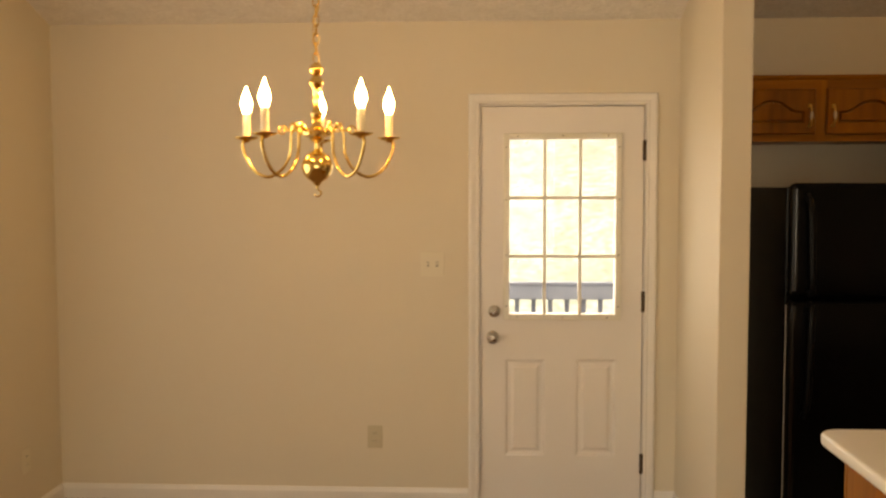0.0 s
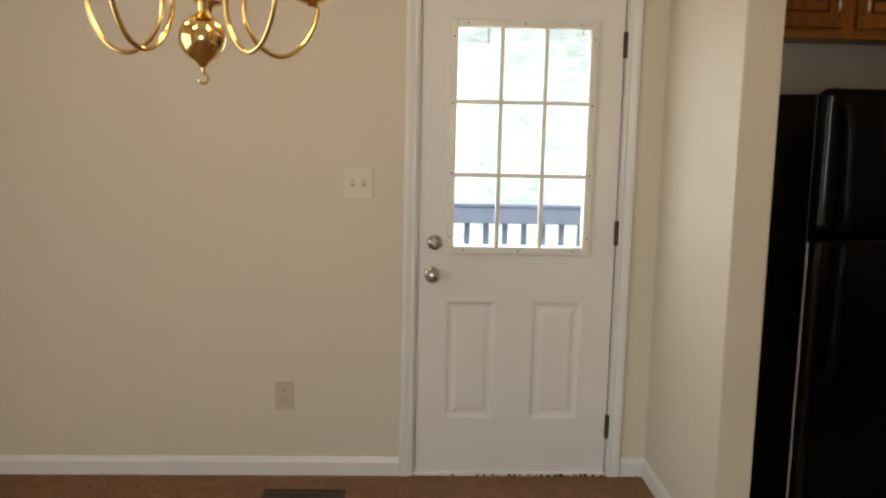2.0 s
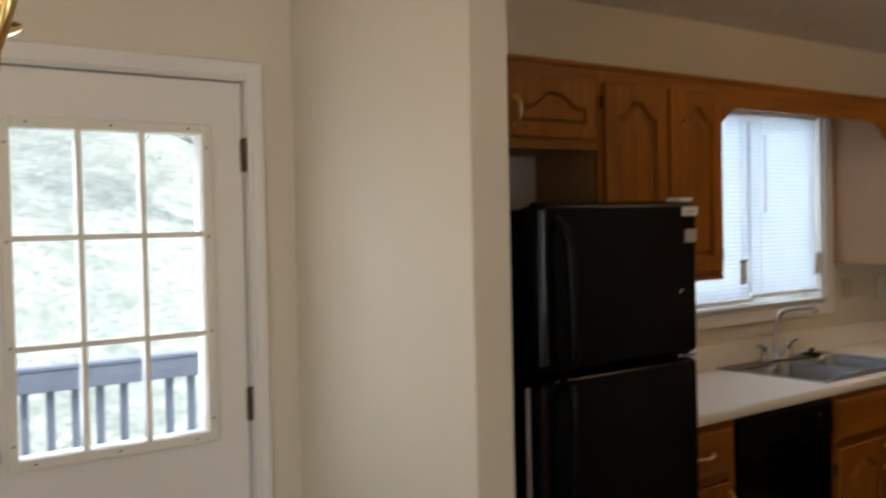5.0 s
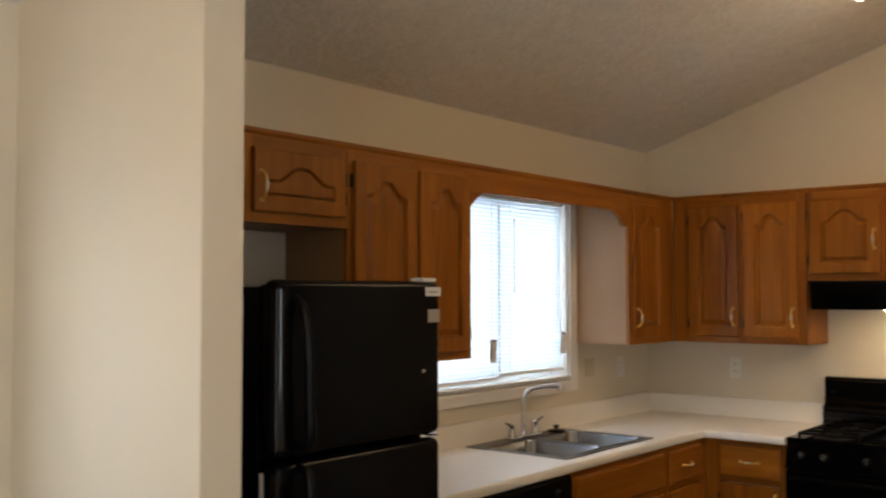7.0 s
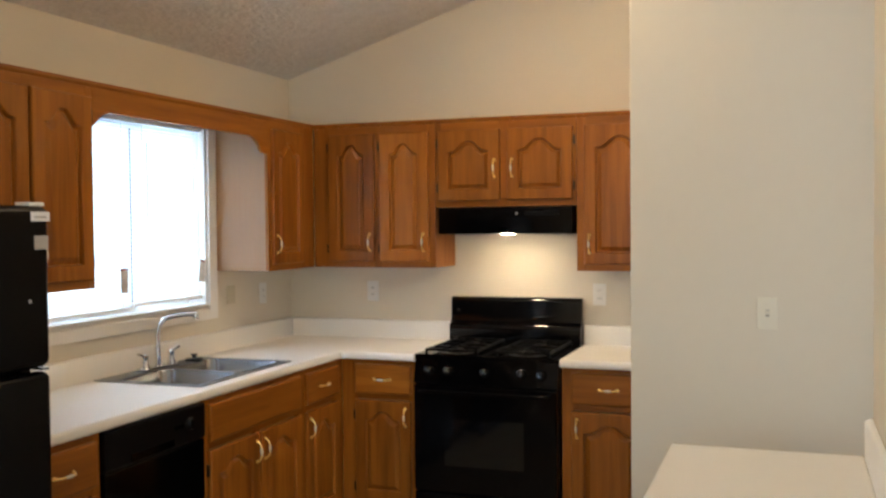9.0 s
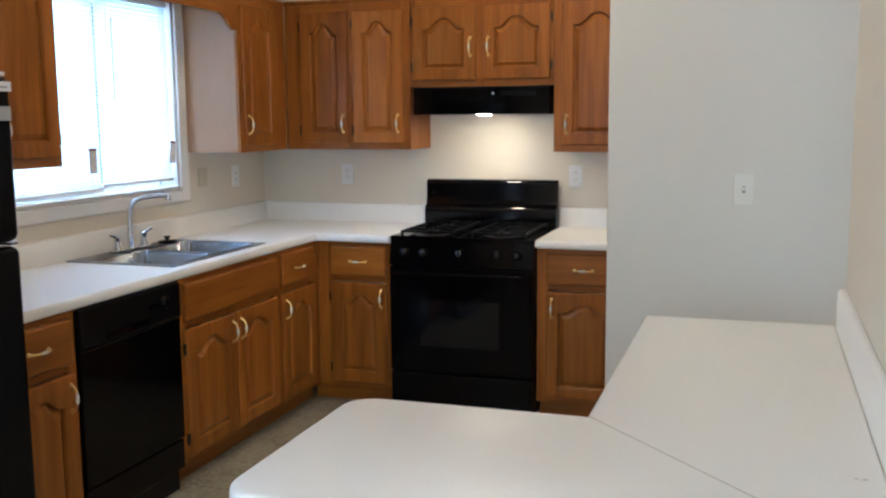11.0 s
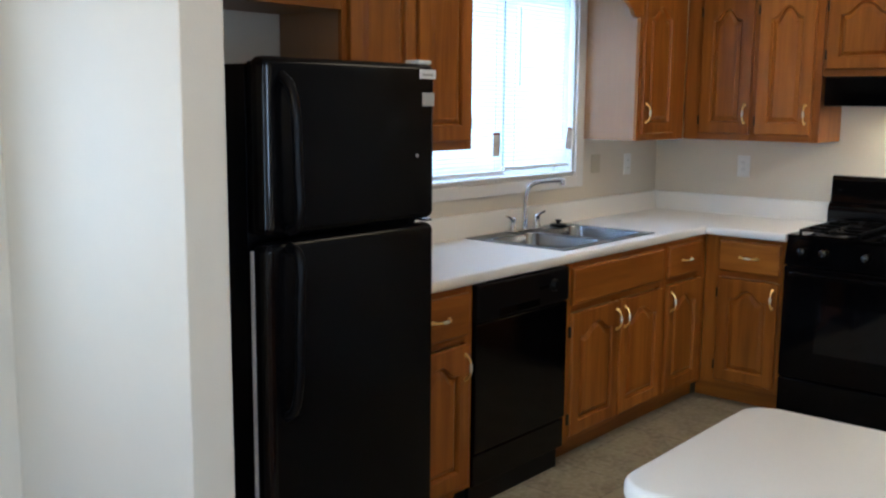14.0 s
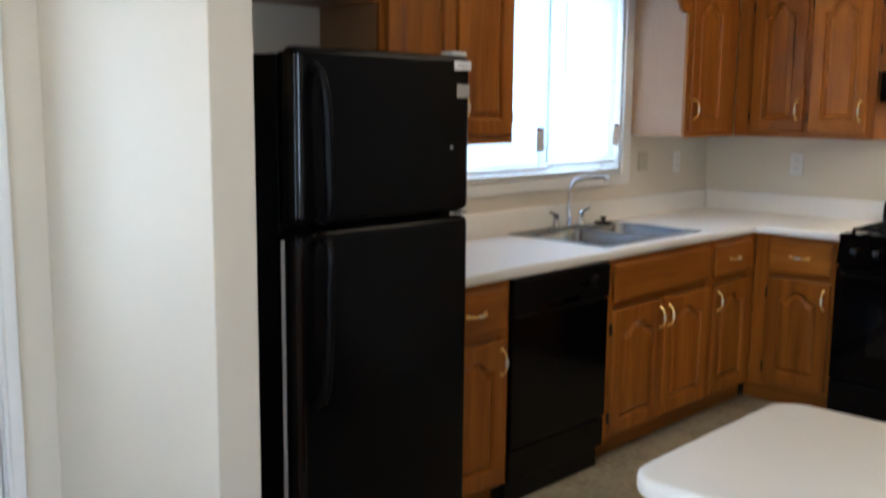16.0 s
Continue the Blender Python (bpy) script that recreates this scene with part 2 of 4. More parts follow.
gl.new(gg.outputs[0], gm.inputs[2])
gl.new(gm.outputs[0], gn["Material Output"].inputs[0])

# thin translucent plastic of the blind slats
bn, bl = BLIND.node_tree.nodes, BLIND.node_tree.links
btr, bmx = bn.new("ShaderNodeBsdfTranslucent"), bn.new("ShaderNodeMixShader")
btr.inputs[0].default_value = (0.78, 0.86, 0.92, 1)
bmx.inputs[0].default_value = 0.20
bl.new(bn["Principled BSDF"].outputs[0], bmx.inputs[1])
bl.new(btr.outputs[0], bmx.inputs[2])
bl.new(bmx.outputs[0], bn["Material Output"].inputs[0])

# ---- mesh helpers ----


def thing(name, x, y, z, label, category, group="", rz=0):
    e = new(name)
    e.empty_display_size = 0.1
    e.matrix_world = pose(x, y, z, 0, 0, rz)
    return tagged(e, label, category, group)


def part(name, bm, material, parent=None, label="", smooth=False):
    me = bpy.data.meshes.new(name)
    bmesh.ops.recalc_face_normals(bm, faces=bm.faces)
    bm.to_mesh(me)
    bm.free()
    for m in (material if isinstance(material, (list, tuple)) else (material,)):
        me.materials.append(m)
    if smooth:
        me.shade_smooth()
        me.set_sharp_from_angle(angle=radians(40))
    ob = new(name, me)
    if parent:
        ob.parent = parent
    if label:
        ob["label"] = label
    return ob


def box(x0, x1, y0, y1, z0, z1, bevel=0.0, bm=None, mi=0, seg=2):
    """A box between two corners; bevelled edges where asked."""
    b2 = bmesh.new()
    bmesh.ops.create_cube(b2, size=1)
    for v in b2.verts:
        v.co = Vector((x0 + (v.co.x + .5) * (x1 - x0), y0 + (v.co.y + .5) * (y1 - y0), z0 + (v.co.z + .5) * (z1 - z0)))
    if bevel:
        bmesh.ops.bevel(b2, geom=b2.edges[:], offset=bevel, segments=seg, affect='EDGES', profile=0.6 if seg == 2 else 0.5)
    return merge(bm, b2, mi)


def merge(bm, b2, mi=0, m=None):
    if m is not None:
        bmesh.ops.transform(b2, matrix=m, verts=b2.verts)
    for f in b2.faces:
        f.material_index = mi
    if bm is None:
        return b2
    me = bpy.data.meshes.new("tmp")
    b2.to_mesh(me)
    b2.free()
    bm.from_mesh(me)
    bpy.data.meshes.remove(me)
    return bm


def lathe(profile, steps=20, m=None, bm=None, mi=0):
    """Turns (radius, height) pairs about z."""
    b2 = bmesh.new()
    rings = []
    for r, z in profile:
        if r < 1e-5:
            rings.append([b2.verts.new((0, 0, z))])
        else:
            rings.append([b2.verts.new((r * math.cos(2 * math.pi * i / steps), r * math.sin(2 * math.pi * i / steps), z)) for i in range(steps)])
    for a, b in zip(rings, rings[1:]):
        for i in range(steps):
            j = (i + 1) % steps
            if len(a) == 1 and len(b) == 1:
                continue
            if len(a) == 1:
                b2.faces.new((a[0], b[i], b[j]))
            elif len(b) == 1:
                b2.faces.new((a[i], a[j], b[0]))
            else:
                b2.faces.new((a[i], a[j], b[j], b[i]))
    for ring in (rings[0], rings[-1]):
        if len(ring) > 2:
            b2.faces.new(ring)
    return merge(bm, b2, mi, m)


def tube(points, radius, sides=8, bm=None, mi=0, closed=False):
    """A round bar along points; radius may be one number or one for each point."""
    pts = [Vector(p) for p in points]
    rad = radius if isinstance(radius, (list, tuple)) else [radius] * len(pts)
    b2 = bmesh.new()
    rings, up = [], None
    n = len(pts)
    for i, p in enumerate(pts):
        a = pts[(i - 1) % n] if closed or i else p
        b = pts[(i + 1) % n] if closed or i < n - 1 else p
        d = (b - a).normalized()
        if up is None:
            up = d.orthogonal().normalized()
        up = (up - d * up.dot(d)).normalized()
        w = d.cross(up)
        rings.append([b2.verts.new(p + rad[i] * (math.cos(2 * math.pi * k / sides) * up + math.sin(2 * math.pi * k / sides) * w)) for k in range(sides)])
    for i in range(n if closed else n - 1):
        a, b = rings[i], rings[(i + 1) % n]
        for k in range(sides):
            j = (k + 1) % sides
            b2.faces.new((a[k], a[j], b[j], b[k]))
    if not closed:
        b2.faces.new(rings[0])
        b2.faces.new(rings[-1])
    return merge(bm, b2, mi)


def curve(points, n=24):
    """A smooth line through points."""
    p = [Vector(q) for q in points]
    p = [2 * p[0] - p[1]] + p + [2 * p[-1] - p[-2]]
    out = []
    for i in range(1, len(p) - 2):
        for k in range(n):
            t = k / n
            a, b, c, d = p[i - 1], p[i], p[i + 1], p[i + 2]
            out.append(0.5 * ((2 * b) + (c - a) * t + (2 * a - 5 * b + 4 * c - d) * t * t + (3 * b - a - 3 * c + d) * t ** 3))
    out.append(p[-2])
    return out


def prism(outline, axis, a, b, bm=None, mi=0, bevel=0.0):
    """A closed outline of 2D points drawn out along an axis from a to b."""
    b2 = bmesh.new()

    def at(u, v, w):
        return {"x": (w, u, v), "y": (u, w, v), "z": (u, v, w)}[axis]
    lo = [b2.verts.new(at(u, v, a)) for u, v in outline]
    hi = [b2.verts.new(at(u, v, b)) for u, v in outline]
    b2.faces.new(lo)
    b2.faces.new(hi)
    n = len(lo)
    for i in range(n):
        b2.faces.new((lo[i], lo[(i + 1) % n], hi[(i + 1) % n], hi[i]))
    bmesh.ops.recalc_face_normals(b2, faces=b2.faces)
    if bevel:
        edges = [e for e in b2.edges if abs(e.verts[0].co["xyz".index(axis)] - e.verts[1].co["xyz".index(axis)]) < 1e-6]
        bmesh.ops.bevel(b2, geom=edges, offset=bevel, segments=3, affect='EDGES', profile=0.5)
    return merge(bm, b2, mi)


def structure(name, bm, material, label="", category=""):
    return tagged(part(name, bm, material), label, category or name.split("_")[0], kind="structure")


# ---- large structure ----
SLOPE = 0.32
Z0 = 2.455
RIDGE = -4.2
XP, YP, XS = 3.45, -2.275, 2.628      # pantry wall and its corner; end of the short south wall


def wall_with(openings, x0, x1, z0, z1, t0, t1, axis):
    """A wall of boxes round its openings (u0, u1, z0, z1); axis: the way it runs."""
    bm = bmesh.new()

    def put(u0, u1, a, b):
        if u1 - u0 > 1e-4 and b - a > 1e-4:
            if axis == "x":
                box(u0, u1, t0, t1, a, b, bm=bm)
            else:
                box(t0, t1, u0, u1, a, b, bm=bm)
    u = x0
    for a, b, c, d in sorted(openings):
        put(u, a, z0, z1)
        put(a, b, z0, c)
        put(a, b, d, z1)
        u = b
    put(u, x1, z0, z1)
    return bm


WX0, WX1, WZ0, WZ1 = 2.76, 4.005, 1.145, 2.11       # kitchen window opening
structure("wall_north", wall_with([(-0.022, 0.835, 0.0, 2.052), (WX0, WX1, WZ0, WZ1)], -2.2, 4.9, 0, 2.47, 0, 0.14, "x"), WALL,
          "beige painted drywall with the back door and kitchen window", "wall")
structure("wall_east", box(4.9, 5.04, YP, 0.14, 0, 3.45), WALL, "beige painted drywall behind the range", "wall")
structure("wall_west", wall_with([(-3.3, -1.3, 0.5, 2.1)], -8.24, 0.14, 0, 4.0, -2.34, -2.2, "y"), WALL, "beige painted drywall of the dining area", "wall")
# The opening in this wall is made up, out of view, for fill light.
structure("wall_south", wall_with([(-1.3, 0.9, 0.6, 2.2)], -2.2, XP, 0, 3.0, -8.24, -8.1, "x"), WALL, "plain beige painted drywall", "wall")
structure("wall_stub", box(0.985, 1.108, -0.885, 0.0, 0, 2.8, 0.004), WALL, "short beige partition between dining area and kitchen", "wall")
structure("wall_pantry_west", box(XP, XP + 0.12, -8.24, YP, 0, 3.85, 0.004), WALL, "beige painted drywall beyond the counter", "wall")
structure("wall_pantry_north", box(XP + 0.12, 5.04, YP - 0.12, YP, 0, 3.6), WALL, "beige painted drywall beside the range cabinets", "wall")
structure("wall_kitchen_south", box(1.03, XS, -3.20, -3.08, 0, 3.65, 0.004), WALL, "beige painted drywall behind the peninsula counter", "wall")
structure("ceiling", prism([(0.14, Z0 - SLOPE * 0.14), (RIDGE, Z0 - SLOPE * RIDGE), (-8.24, 2.55), (-8.24, 2.65), (RIDGE, Z0 - SLOPE * RIDGE + 0.1), (0.14, Z0 - SLOPE * 0.14 + 0.1)], "x", -2.34, 5.04),
          CEIL, "white textured vaulted ceiling", "ceiling")
fb = box(-2.34, 1.05, -8.24, 0.0, -0.12, 0.0)
box(1.05, XP, -8.24, -3.20, -0.12, 0.0, bm=fb)
structure("floor_carpet", fb, CARPET, "worn brown cut-pile carpet", "carpet")
structure("floor_kitchen", box(1.05, 5.04, -3.2, 0.0, -0.12, -0.003), VINYL, "mottled beige sheet vinyl with a stone tile print", "vinyl floor")


def baseboard(name, pts):
    """A moulded baseboard along a line of plan points; the room lies to the left."""
    bm = bmesh.new()
    prof = [(0, 0), (0.012, 0), (0.012, 0.058), (0.008, 0.069), (0.005, 0.080), (0, 0.080)]
    for (ax, ay), (bx, by) in zip(pts, pts[1:]):
        d = Vector((bx - ax, by - ay))
        ln = d.length
        d.normalize()
        nrm = Vector((-d.y, d.x))
        b2 = prism(prof, "x", 0, ln)
        m = Matrix(((d.x, nrm.x, 0, ax), (d.y, nrm.y, 0, ay), (0, 0, 1, 0), (0, 0, 0, 1)))
        merge(bm, b2, 0, m)
    return structure(name, bm, TRIM, "white painted wooden baseboard", "baseboard")


baseboard("baseboard_north", [(-0.065, 0.0), (-2.2, 0.0)])
baseboard("baseboard_west", [(-2.2, -0.012), (-2.2, -8.1)])
baseboard("baseboard_corner", [(0.985, 0.0), (0.878, 0.0)])
baseboard("baseboard_stub", [(1.108, -0.885), (0.985, -0.885), (0.985, -0.012)])

# ---- back door ----
bm = bmesh.new()
for x0, x1, z0, z1 in ((-0.022, -0.004, 0, 2.052), (0.817, 0.835, 0, 2.052), (-0.004, 0.817, 2.034, 2.052)):
    box(x0, x1, 0.0, 0.14, z0, z1, bm=bm)
for x0, x1, z0, z1 in ((-0.004, 0.012, 0, 2.034), (0.801, 0.817, 0, 2.034), (0.012, 0.801, 2.014, 2.034)):
    box(x0, x1, 0.054, 0.068, z0, z1, bm=bm)
frame_ob = structure("door_frame", bm, TRIM, "white painted jambs of the back door", "door frame")
bm = bmesh.new()
cas = [(0, -0.004), (0, -0.012), (0.007, -0.016), (0.017, -0.013), (0.037, -0.017), (0.049, -0.017), (0.054, -0.010), (0.054, -0.004)]


def casing(bm, x0, z0, x1, z1, sx, sz):
    """One mitred length of door or window casing, drawn outwards from the opening."""
    b2 = bmesh.new()
    ends = []
    for ex, ez, cx, cz in ((x0, z0, *sx), (x1, z1, *sz)):
        ends.append([b2.verts.new((ex + cx * u, y, ez + cz * u)) for u, y in cas])
    n = len(cas)
    for i in range(n):
        b2.faces.new((ends[0][i], ends[0][(i + 1) % n], ends[1][(i + 1) % n], ends[1][i]))
    b2.faces.new(ends[0])
    b2.faces.new(ends[1])
    merge(bm, b2)


casing(bm, -0.010, 0, -0.010, 2.040, (-1, 0), (-1, 1))
casing(bm, 0.823, 0, 0.823, 2.040, (1, 0), (1, 1))
casing(bm, -0.010, 2.040, 0.823, 2.040, (-1, 1), (1, 1))
structure("door_trim", bm, TRIM, "white moulded casing round the back door", "trim")

door = thing("door_1", 0, 0, 0, "white half-glass back door with two raised panels, closed", "door")
door["kind"] = "structure"
LX0, LX1, LZ0, LZ1 = 0.112, 0.704, 0.955, 1.897


def panel_ring(bm, x0, x1, z0, z1, y, steps):
    """Rectangular steps from an outline inwards: (inset, depth) pairs, then a closing face."""
    loops = []
    for inset, dy in steps:
        loops.append([bm.verts.new(p) for p in ((x0 + inset, y + dy, z0 + inset), (x1 - inset, y + dy, z0 + inset), (x1 - inset, y + dy, z1 - inset), (x0 + inset, y + dy, z1 - inset))])
    for a, b in zip(loops, loops[1:]):
        for i in range(4):
            bm.faces.new((a[i], a[(i + 1) % 4], b[(i + 1) % 4], b[i]))
    bm.faces.new(loops[-1])


bm = bmesh.new()
gx0, gx1, gz0, gz1 = LX0 + 0.03, LX1 - 0.03, LZ0 + 0.03, LZ1 - 0.03
YF, YB = 0.006, 0.050
P = [(0.120, 0.327, 0.25, 0.755), (0.478, 0.685, 0.25, 0.755)]
xs = [0.002, P[0][0], P[0][1], P[1][0], P[1][1], 0.811]
for i in range(5):
    if i in (1, 3):
        box(xs[i], xs[i + 1], YF, YB, 0.008, P[0][2], bm=bm)
        box(xs[i], xs[i + 1], YF, YB, P[0][3], gz0, bm=bm)
        box(xs[i], xs[i + 1], YF + 0.012, YB, P[0][2], P[0][3], bm=bm)
    else:
        box(xs[i], xs[i + 1], YF, YB, 0.008, gz0, bm=bm)
box(0.002, gx0, YF, YB, gz0, gz1, bm=bm)
box(gx1, 0.811, YF, YB, gz0, gz1, bm=bm)
box(0.002, 0.811, YF, YB, gz1, 2.028, bm=bm)
part("leaf", bm, DOORM, door)
for p in P:
    bm = bmesh.new()
    panel_ring(bm, *p, YF, [(0, -0.0005), (0.008, 0.002), (0.016, 0.009), (0.030, 0.009), (0.046, 0.001), (0.05, 0.0005)])
    part("panel", bm, DOORM, door)
bm = bmesh.new()
for x0, x1, z0, z1 in ((LX0, gx0, LZ0, LZ1), (gx1, LX1, LZ0, LZ1), (gx0, gx1, LZ0, gz0), (gx0, gx1, gz1, LZ1)):
    box(x0, x1, -0.012, YF - 0.001, z0, z1, 0.005, bm=bm)
lite = part("window_frame", bm, LITE, door, "cream plastic frame with small screws")
for i in (1, 2):
    x = gx0 + (gx1 - gx0) * i / 3
    part("muntin", box(x - 0.008, x + 0.008, -0.009, 0.012, gz0, gz1, 0.003), LITE, door)
    z = gz0 + (gz1 - gz0) * i / 3
    part("muntin", box(gx0, gx1, -0.008, 0.0115, z - 0.008, z + 0.008, 0.003), LITE, door)
for i in range(3):
    for k in range(3):
        w, h = (gx1 - gx0) / 3, (gz1 - gz0) / 3
        pane = part("pane", box(gx0 + i * w + 0.004, gx0 + (i + 1) * w - 0.004, 0.024, 0.028, gz0 + k * h + 0.004, gz0 + (k + 1) * h - 0.004), GLASS, door)
        pane.visible_shadow = False
for x, z in [(x, z) for x in (LX0 + 0.07, (LX0 + LX1) / 2, LX1 - 0.07) for z in (LZ0 + 0.015, LZ1 - 0.015)] + [(x, z) for x in (LX0 + 0.015, LX1 - 0.015) for z in (LZ0 + 0.07, LZ0 + 0.33, LZ0 + 0.61, LZ1 - 0.07)]:
    part("screw", lathe([(0.0035, 0), (0.0035, 0.002), (0, 0.003)], 8, pose(x, -0.0115, z, 90, 0, 0)), BRONZE, lite)
lock = [(0.031, 0), (0.031, 0.004), (0.027, 0.008), (0.022, 0.010)]
part("deadbolt", lathe(lock + [(0.021, 0.016), (0.013, 0.018), (0.012, 0.026), (0, 0.027)], 24, pose(0.066, YF, 0.998, 90, 0, 0)), NICKEL, door, "satin nickel deadbolt", True)
bm = lathe([(0.032, 0), (0.032, 0.004), (0.026, 0.009), (0.013, 0.012), (0.012, 0.030), (0.020, 0.036), (0.027, 0.044), (0.028, 0.054), (0.023, 0.062), (0.010, 0.066), (0, 0.066)], 24, pose(0.058, YF, 0.866, 90, 0, 0))
part("knob", bm, NICKEL, door, "satin nickel door knob", True)
part("thumb_turn", box(0.060, 0.072, -0.034, -0.018, 0.982, 1.014, 0.003), NICKEL, door)
for z in (0.22, 1.05, 1.81):
    bm = box(0.806, 0.828, -0.002, 0.004, z - 0.05, z + 0.05)
    lathe([(0.006, -0.052), (0.006, 0.052)], 10, pose(0.8145, -0.006, z), bm)
    part("hinge", bm, BRONZE, door, "dark bronze butt hinge")
bm = bmesh.new()
box(-0.004, 0.817, -0.010, 0.13, -0.004, 0.013, 0.003, bm=bm)
tagged(part("threshold", bm, TRIM), "worn white painted door threshold", "threshold", kind="structure")
bm = bmesh.new()
for i in range(34):
    x = random.uniform(0.0, 0.80) if i % 3 else random.choice((0.02, 0.44, 0.62, 0.70)) + random.uniform(-0.02, 0.02)
    s = random.uniform(0.003, 0.010)
    b2 = bmesh.new()
    bmesh.ops.create_icosphere(b2, subdivisions=1, radius=s)
    for v in b2.verts:
        v.co *= random.uniform(0.6, 1.2)
        v.co.z *= 0.6
    merge(bm, b2, 0, Matrix.Translation((x, random.uniform(-0.026, -0.008), s * 0.4 + 0.004)))
tagged(part("carpet_lint", bm, DIRT), "dark grime and frayed carpet along the door sill", "debris", kind="stuff")

rp = np.random.RandomState(3)
NP = 15000
px, py = rp.uniform(-2.18, 1.0, NP), -rp.uniform(0.014, 1.9, NP)
keep = ~((abs(px + 0.446) < 0.17) & (abs(py + 0.225) < 0.064)) & ~((px > 0.97) & (py > -0.9))
pv, pf = [], []
for x, y in zip(px[keep], py[keep]):
    a, r = rp.uniform(0, 6.28), rp.uniform(0.0025, 0.005)
    k = len(pv)
    for j in range(3):
        pv.append((x + r * math.cos(a + j * 2.094), y + r * math.sin(a + j * 2.094), -0.001))
    pv.append((x + rp.uniform(-0.005, 0.005), y + rp.uniform(-0.005, 0.005), rp.uniform(0.004, 0.009)))
    pf += [(k, k + 1, k + 3), (k + 1, k + 2, k + 3), (k + 2, k, k + 3)]
pile = bpy.data.meshes.new("carpet_pile")
pile.from_pydata(pv, [], pf)
pile.materials.append(CARPET)
tagged(new("carpet_pile", pile), "worn tufts of brown cut-pile carpet", "carpet", kind="stuff")

# ---- cabinets ----


def arch_door(bm, w, h, y, x0, z0, arch=0.055, rail=0.058, t=0.019):
    """A raised-panel cathedral door of width w and height h; its back lies at y, its face looks to -y."""
    n = 15
    k = min(1.0, h / 0.42)
    rail *= 0.75 + 0.25 * k
    top = min(arch, h * 0.24)

    def loop(inset, depth, flat):
        a, b = x0 + rail + inset, x0 + w - rail - inset
        lo, sh = z0 + rail + inset, z0 + h - rail - top - inset
        pts = [(a, lo), (b, lo)]
        for i in range(n):
            f = i / (n - 1)
            s = 1 - abs(2 * f - 1)
            s = 0 if s < 0.18 else (s - 0.18) / 0.82
            rise = 0.5 - 0.5 * math.cos(math.pi * min(1, s * 1.15))
            pts.append((b + (a - b) * f, sh + (0 if flat else top * rise)))
        return [bm.verts.new((px, y - depth, pz)) for px, pz in pts]

    def rim(inset, depth):
        a, b, lo, hi = x0 + inset, x0 + w - inset, z0 + inset, z0 + h - inset
        pts = [(a, lo), (b, lo)] + [(b + (a - b) * i / (n - 1), hi) for i in range(n)]
        return [bm.verts.new((px, y - depth, pz)) for px, pz in pts]
    loops = [rim(0, 0), rim(0, t - 0.006), rim(0.002, t - 0.002), rim(0.006, t), loop(0, t, False), loop(0.004, t - 0.004, False), loop(0.007, t - 0.014, False),
             loop(0.007 + 0.007 * k, t - 0.014, False), loop(0.007 + 0.023 * k * k, t - 0.003, False), loop(0.008 + 0.026 * k * k, t - 0.002, False)]
    for a, b in zip(loops, loops[1:]):
        k = len(a)
        for i in range(k):
            j = (i + 1) % k
            bm.faces.new((a[i], a[j], b[j], b[i]))
    bm.faces.new(loops[0])
    bm.faces.new(loops[-1])
    return bm


def pull(x, y, z, upright, parent):
    """A brass bow pull with a white porcelain grip."""
    bm = bmesh.new()
    half = 0.045
    pts = curve([(0, 0, -half), (0, -0.010, -half + 0.004), (0, -0.022, -0.026), (0, -0.026, 0), (0, -0.022, 0.026), (0, -0.010, half - 0.004), (0, 0, half)], 4)
    rad = [0.0065 - 0.0025 * math.sin(math.pi * i / (len(pts) - 1)) for i in range(len(pts))]
    tube(pts, rad, 8, bm)
    for s in (-1, 1):
        lathe([(0.0085, 0), (0.0085, 0.002), (0.006, 0.004), (0, 0.004)], 10, pose(0, 0, s * half, 90, 0, 0), bm)
    lathe([(0.003, -0.019), (0.0058, -0.012), (0.0070, 0), (0.0058, 0.012), (0.003, 0.019)], 12, Matrix.Translation((0, -0.0255, 0)), bm, 1)
    bmesh.ops.transform(bm, matrix=Matrix.Translation((x, y, z)) @ (Matrix() if upright else pose(0, 0, 0, 0, 90, 0)), verts=bm.verts)
    return part("handle", bm, (PULLB, PORC), parent, "brass pull with a white porcelain grip", True)


def drawer_front(bm, w, h, y, x0, z0, t=0.019):
    box(x0, x0 + w, y - t + 0.006, y, z0, z0 + h, bm=bm)
    panel_ring(bm, x0, x0 + w, z0, z0 + h, y - t + 0.006, [(0, 0), (0.004, -0.004), (0.010, -0.006), (0.016, -0.006)])
    return bm


def hinges(cab, x, y, zs):
    for z in zs:
        bm = box(x - 0.005, x + 0.005, y - 0.012, y - 0.001, z - 0.024, z + 0.024, 0.002)
        part("hinge", bm, DARKHINGE, cab, "dark surface hinge", True)


def carcass(cab, w, d, z0, z1, stiles, rails, side=None):
    """The box, then the face frame of uprights (x0, x1) and rails (z0, z1)."""
    part("body", box(0.002, w - 0.002, -d, -0.003, z0, z1, 0.001), side or SIDE, cab, "oak carcass" if side else "plain laminate carcass")
    for a, b in stiles:
        part("stile", box(a, b, -d - 0.019, -d, z0, z1, 0.0015), WOODV, cab)
    edges = sorted(stiles)
    for (a0, a1), (b0, b1) in zip(edges, edges[1:]):
        for c0, c1 in rails:
            part("rail", box(a1, b0, -d - 0.0185, -d, c0, c1, 0.001), WOODH, cab)


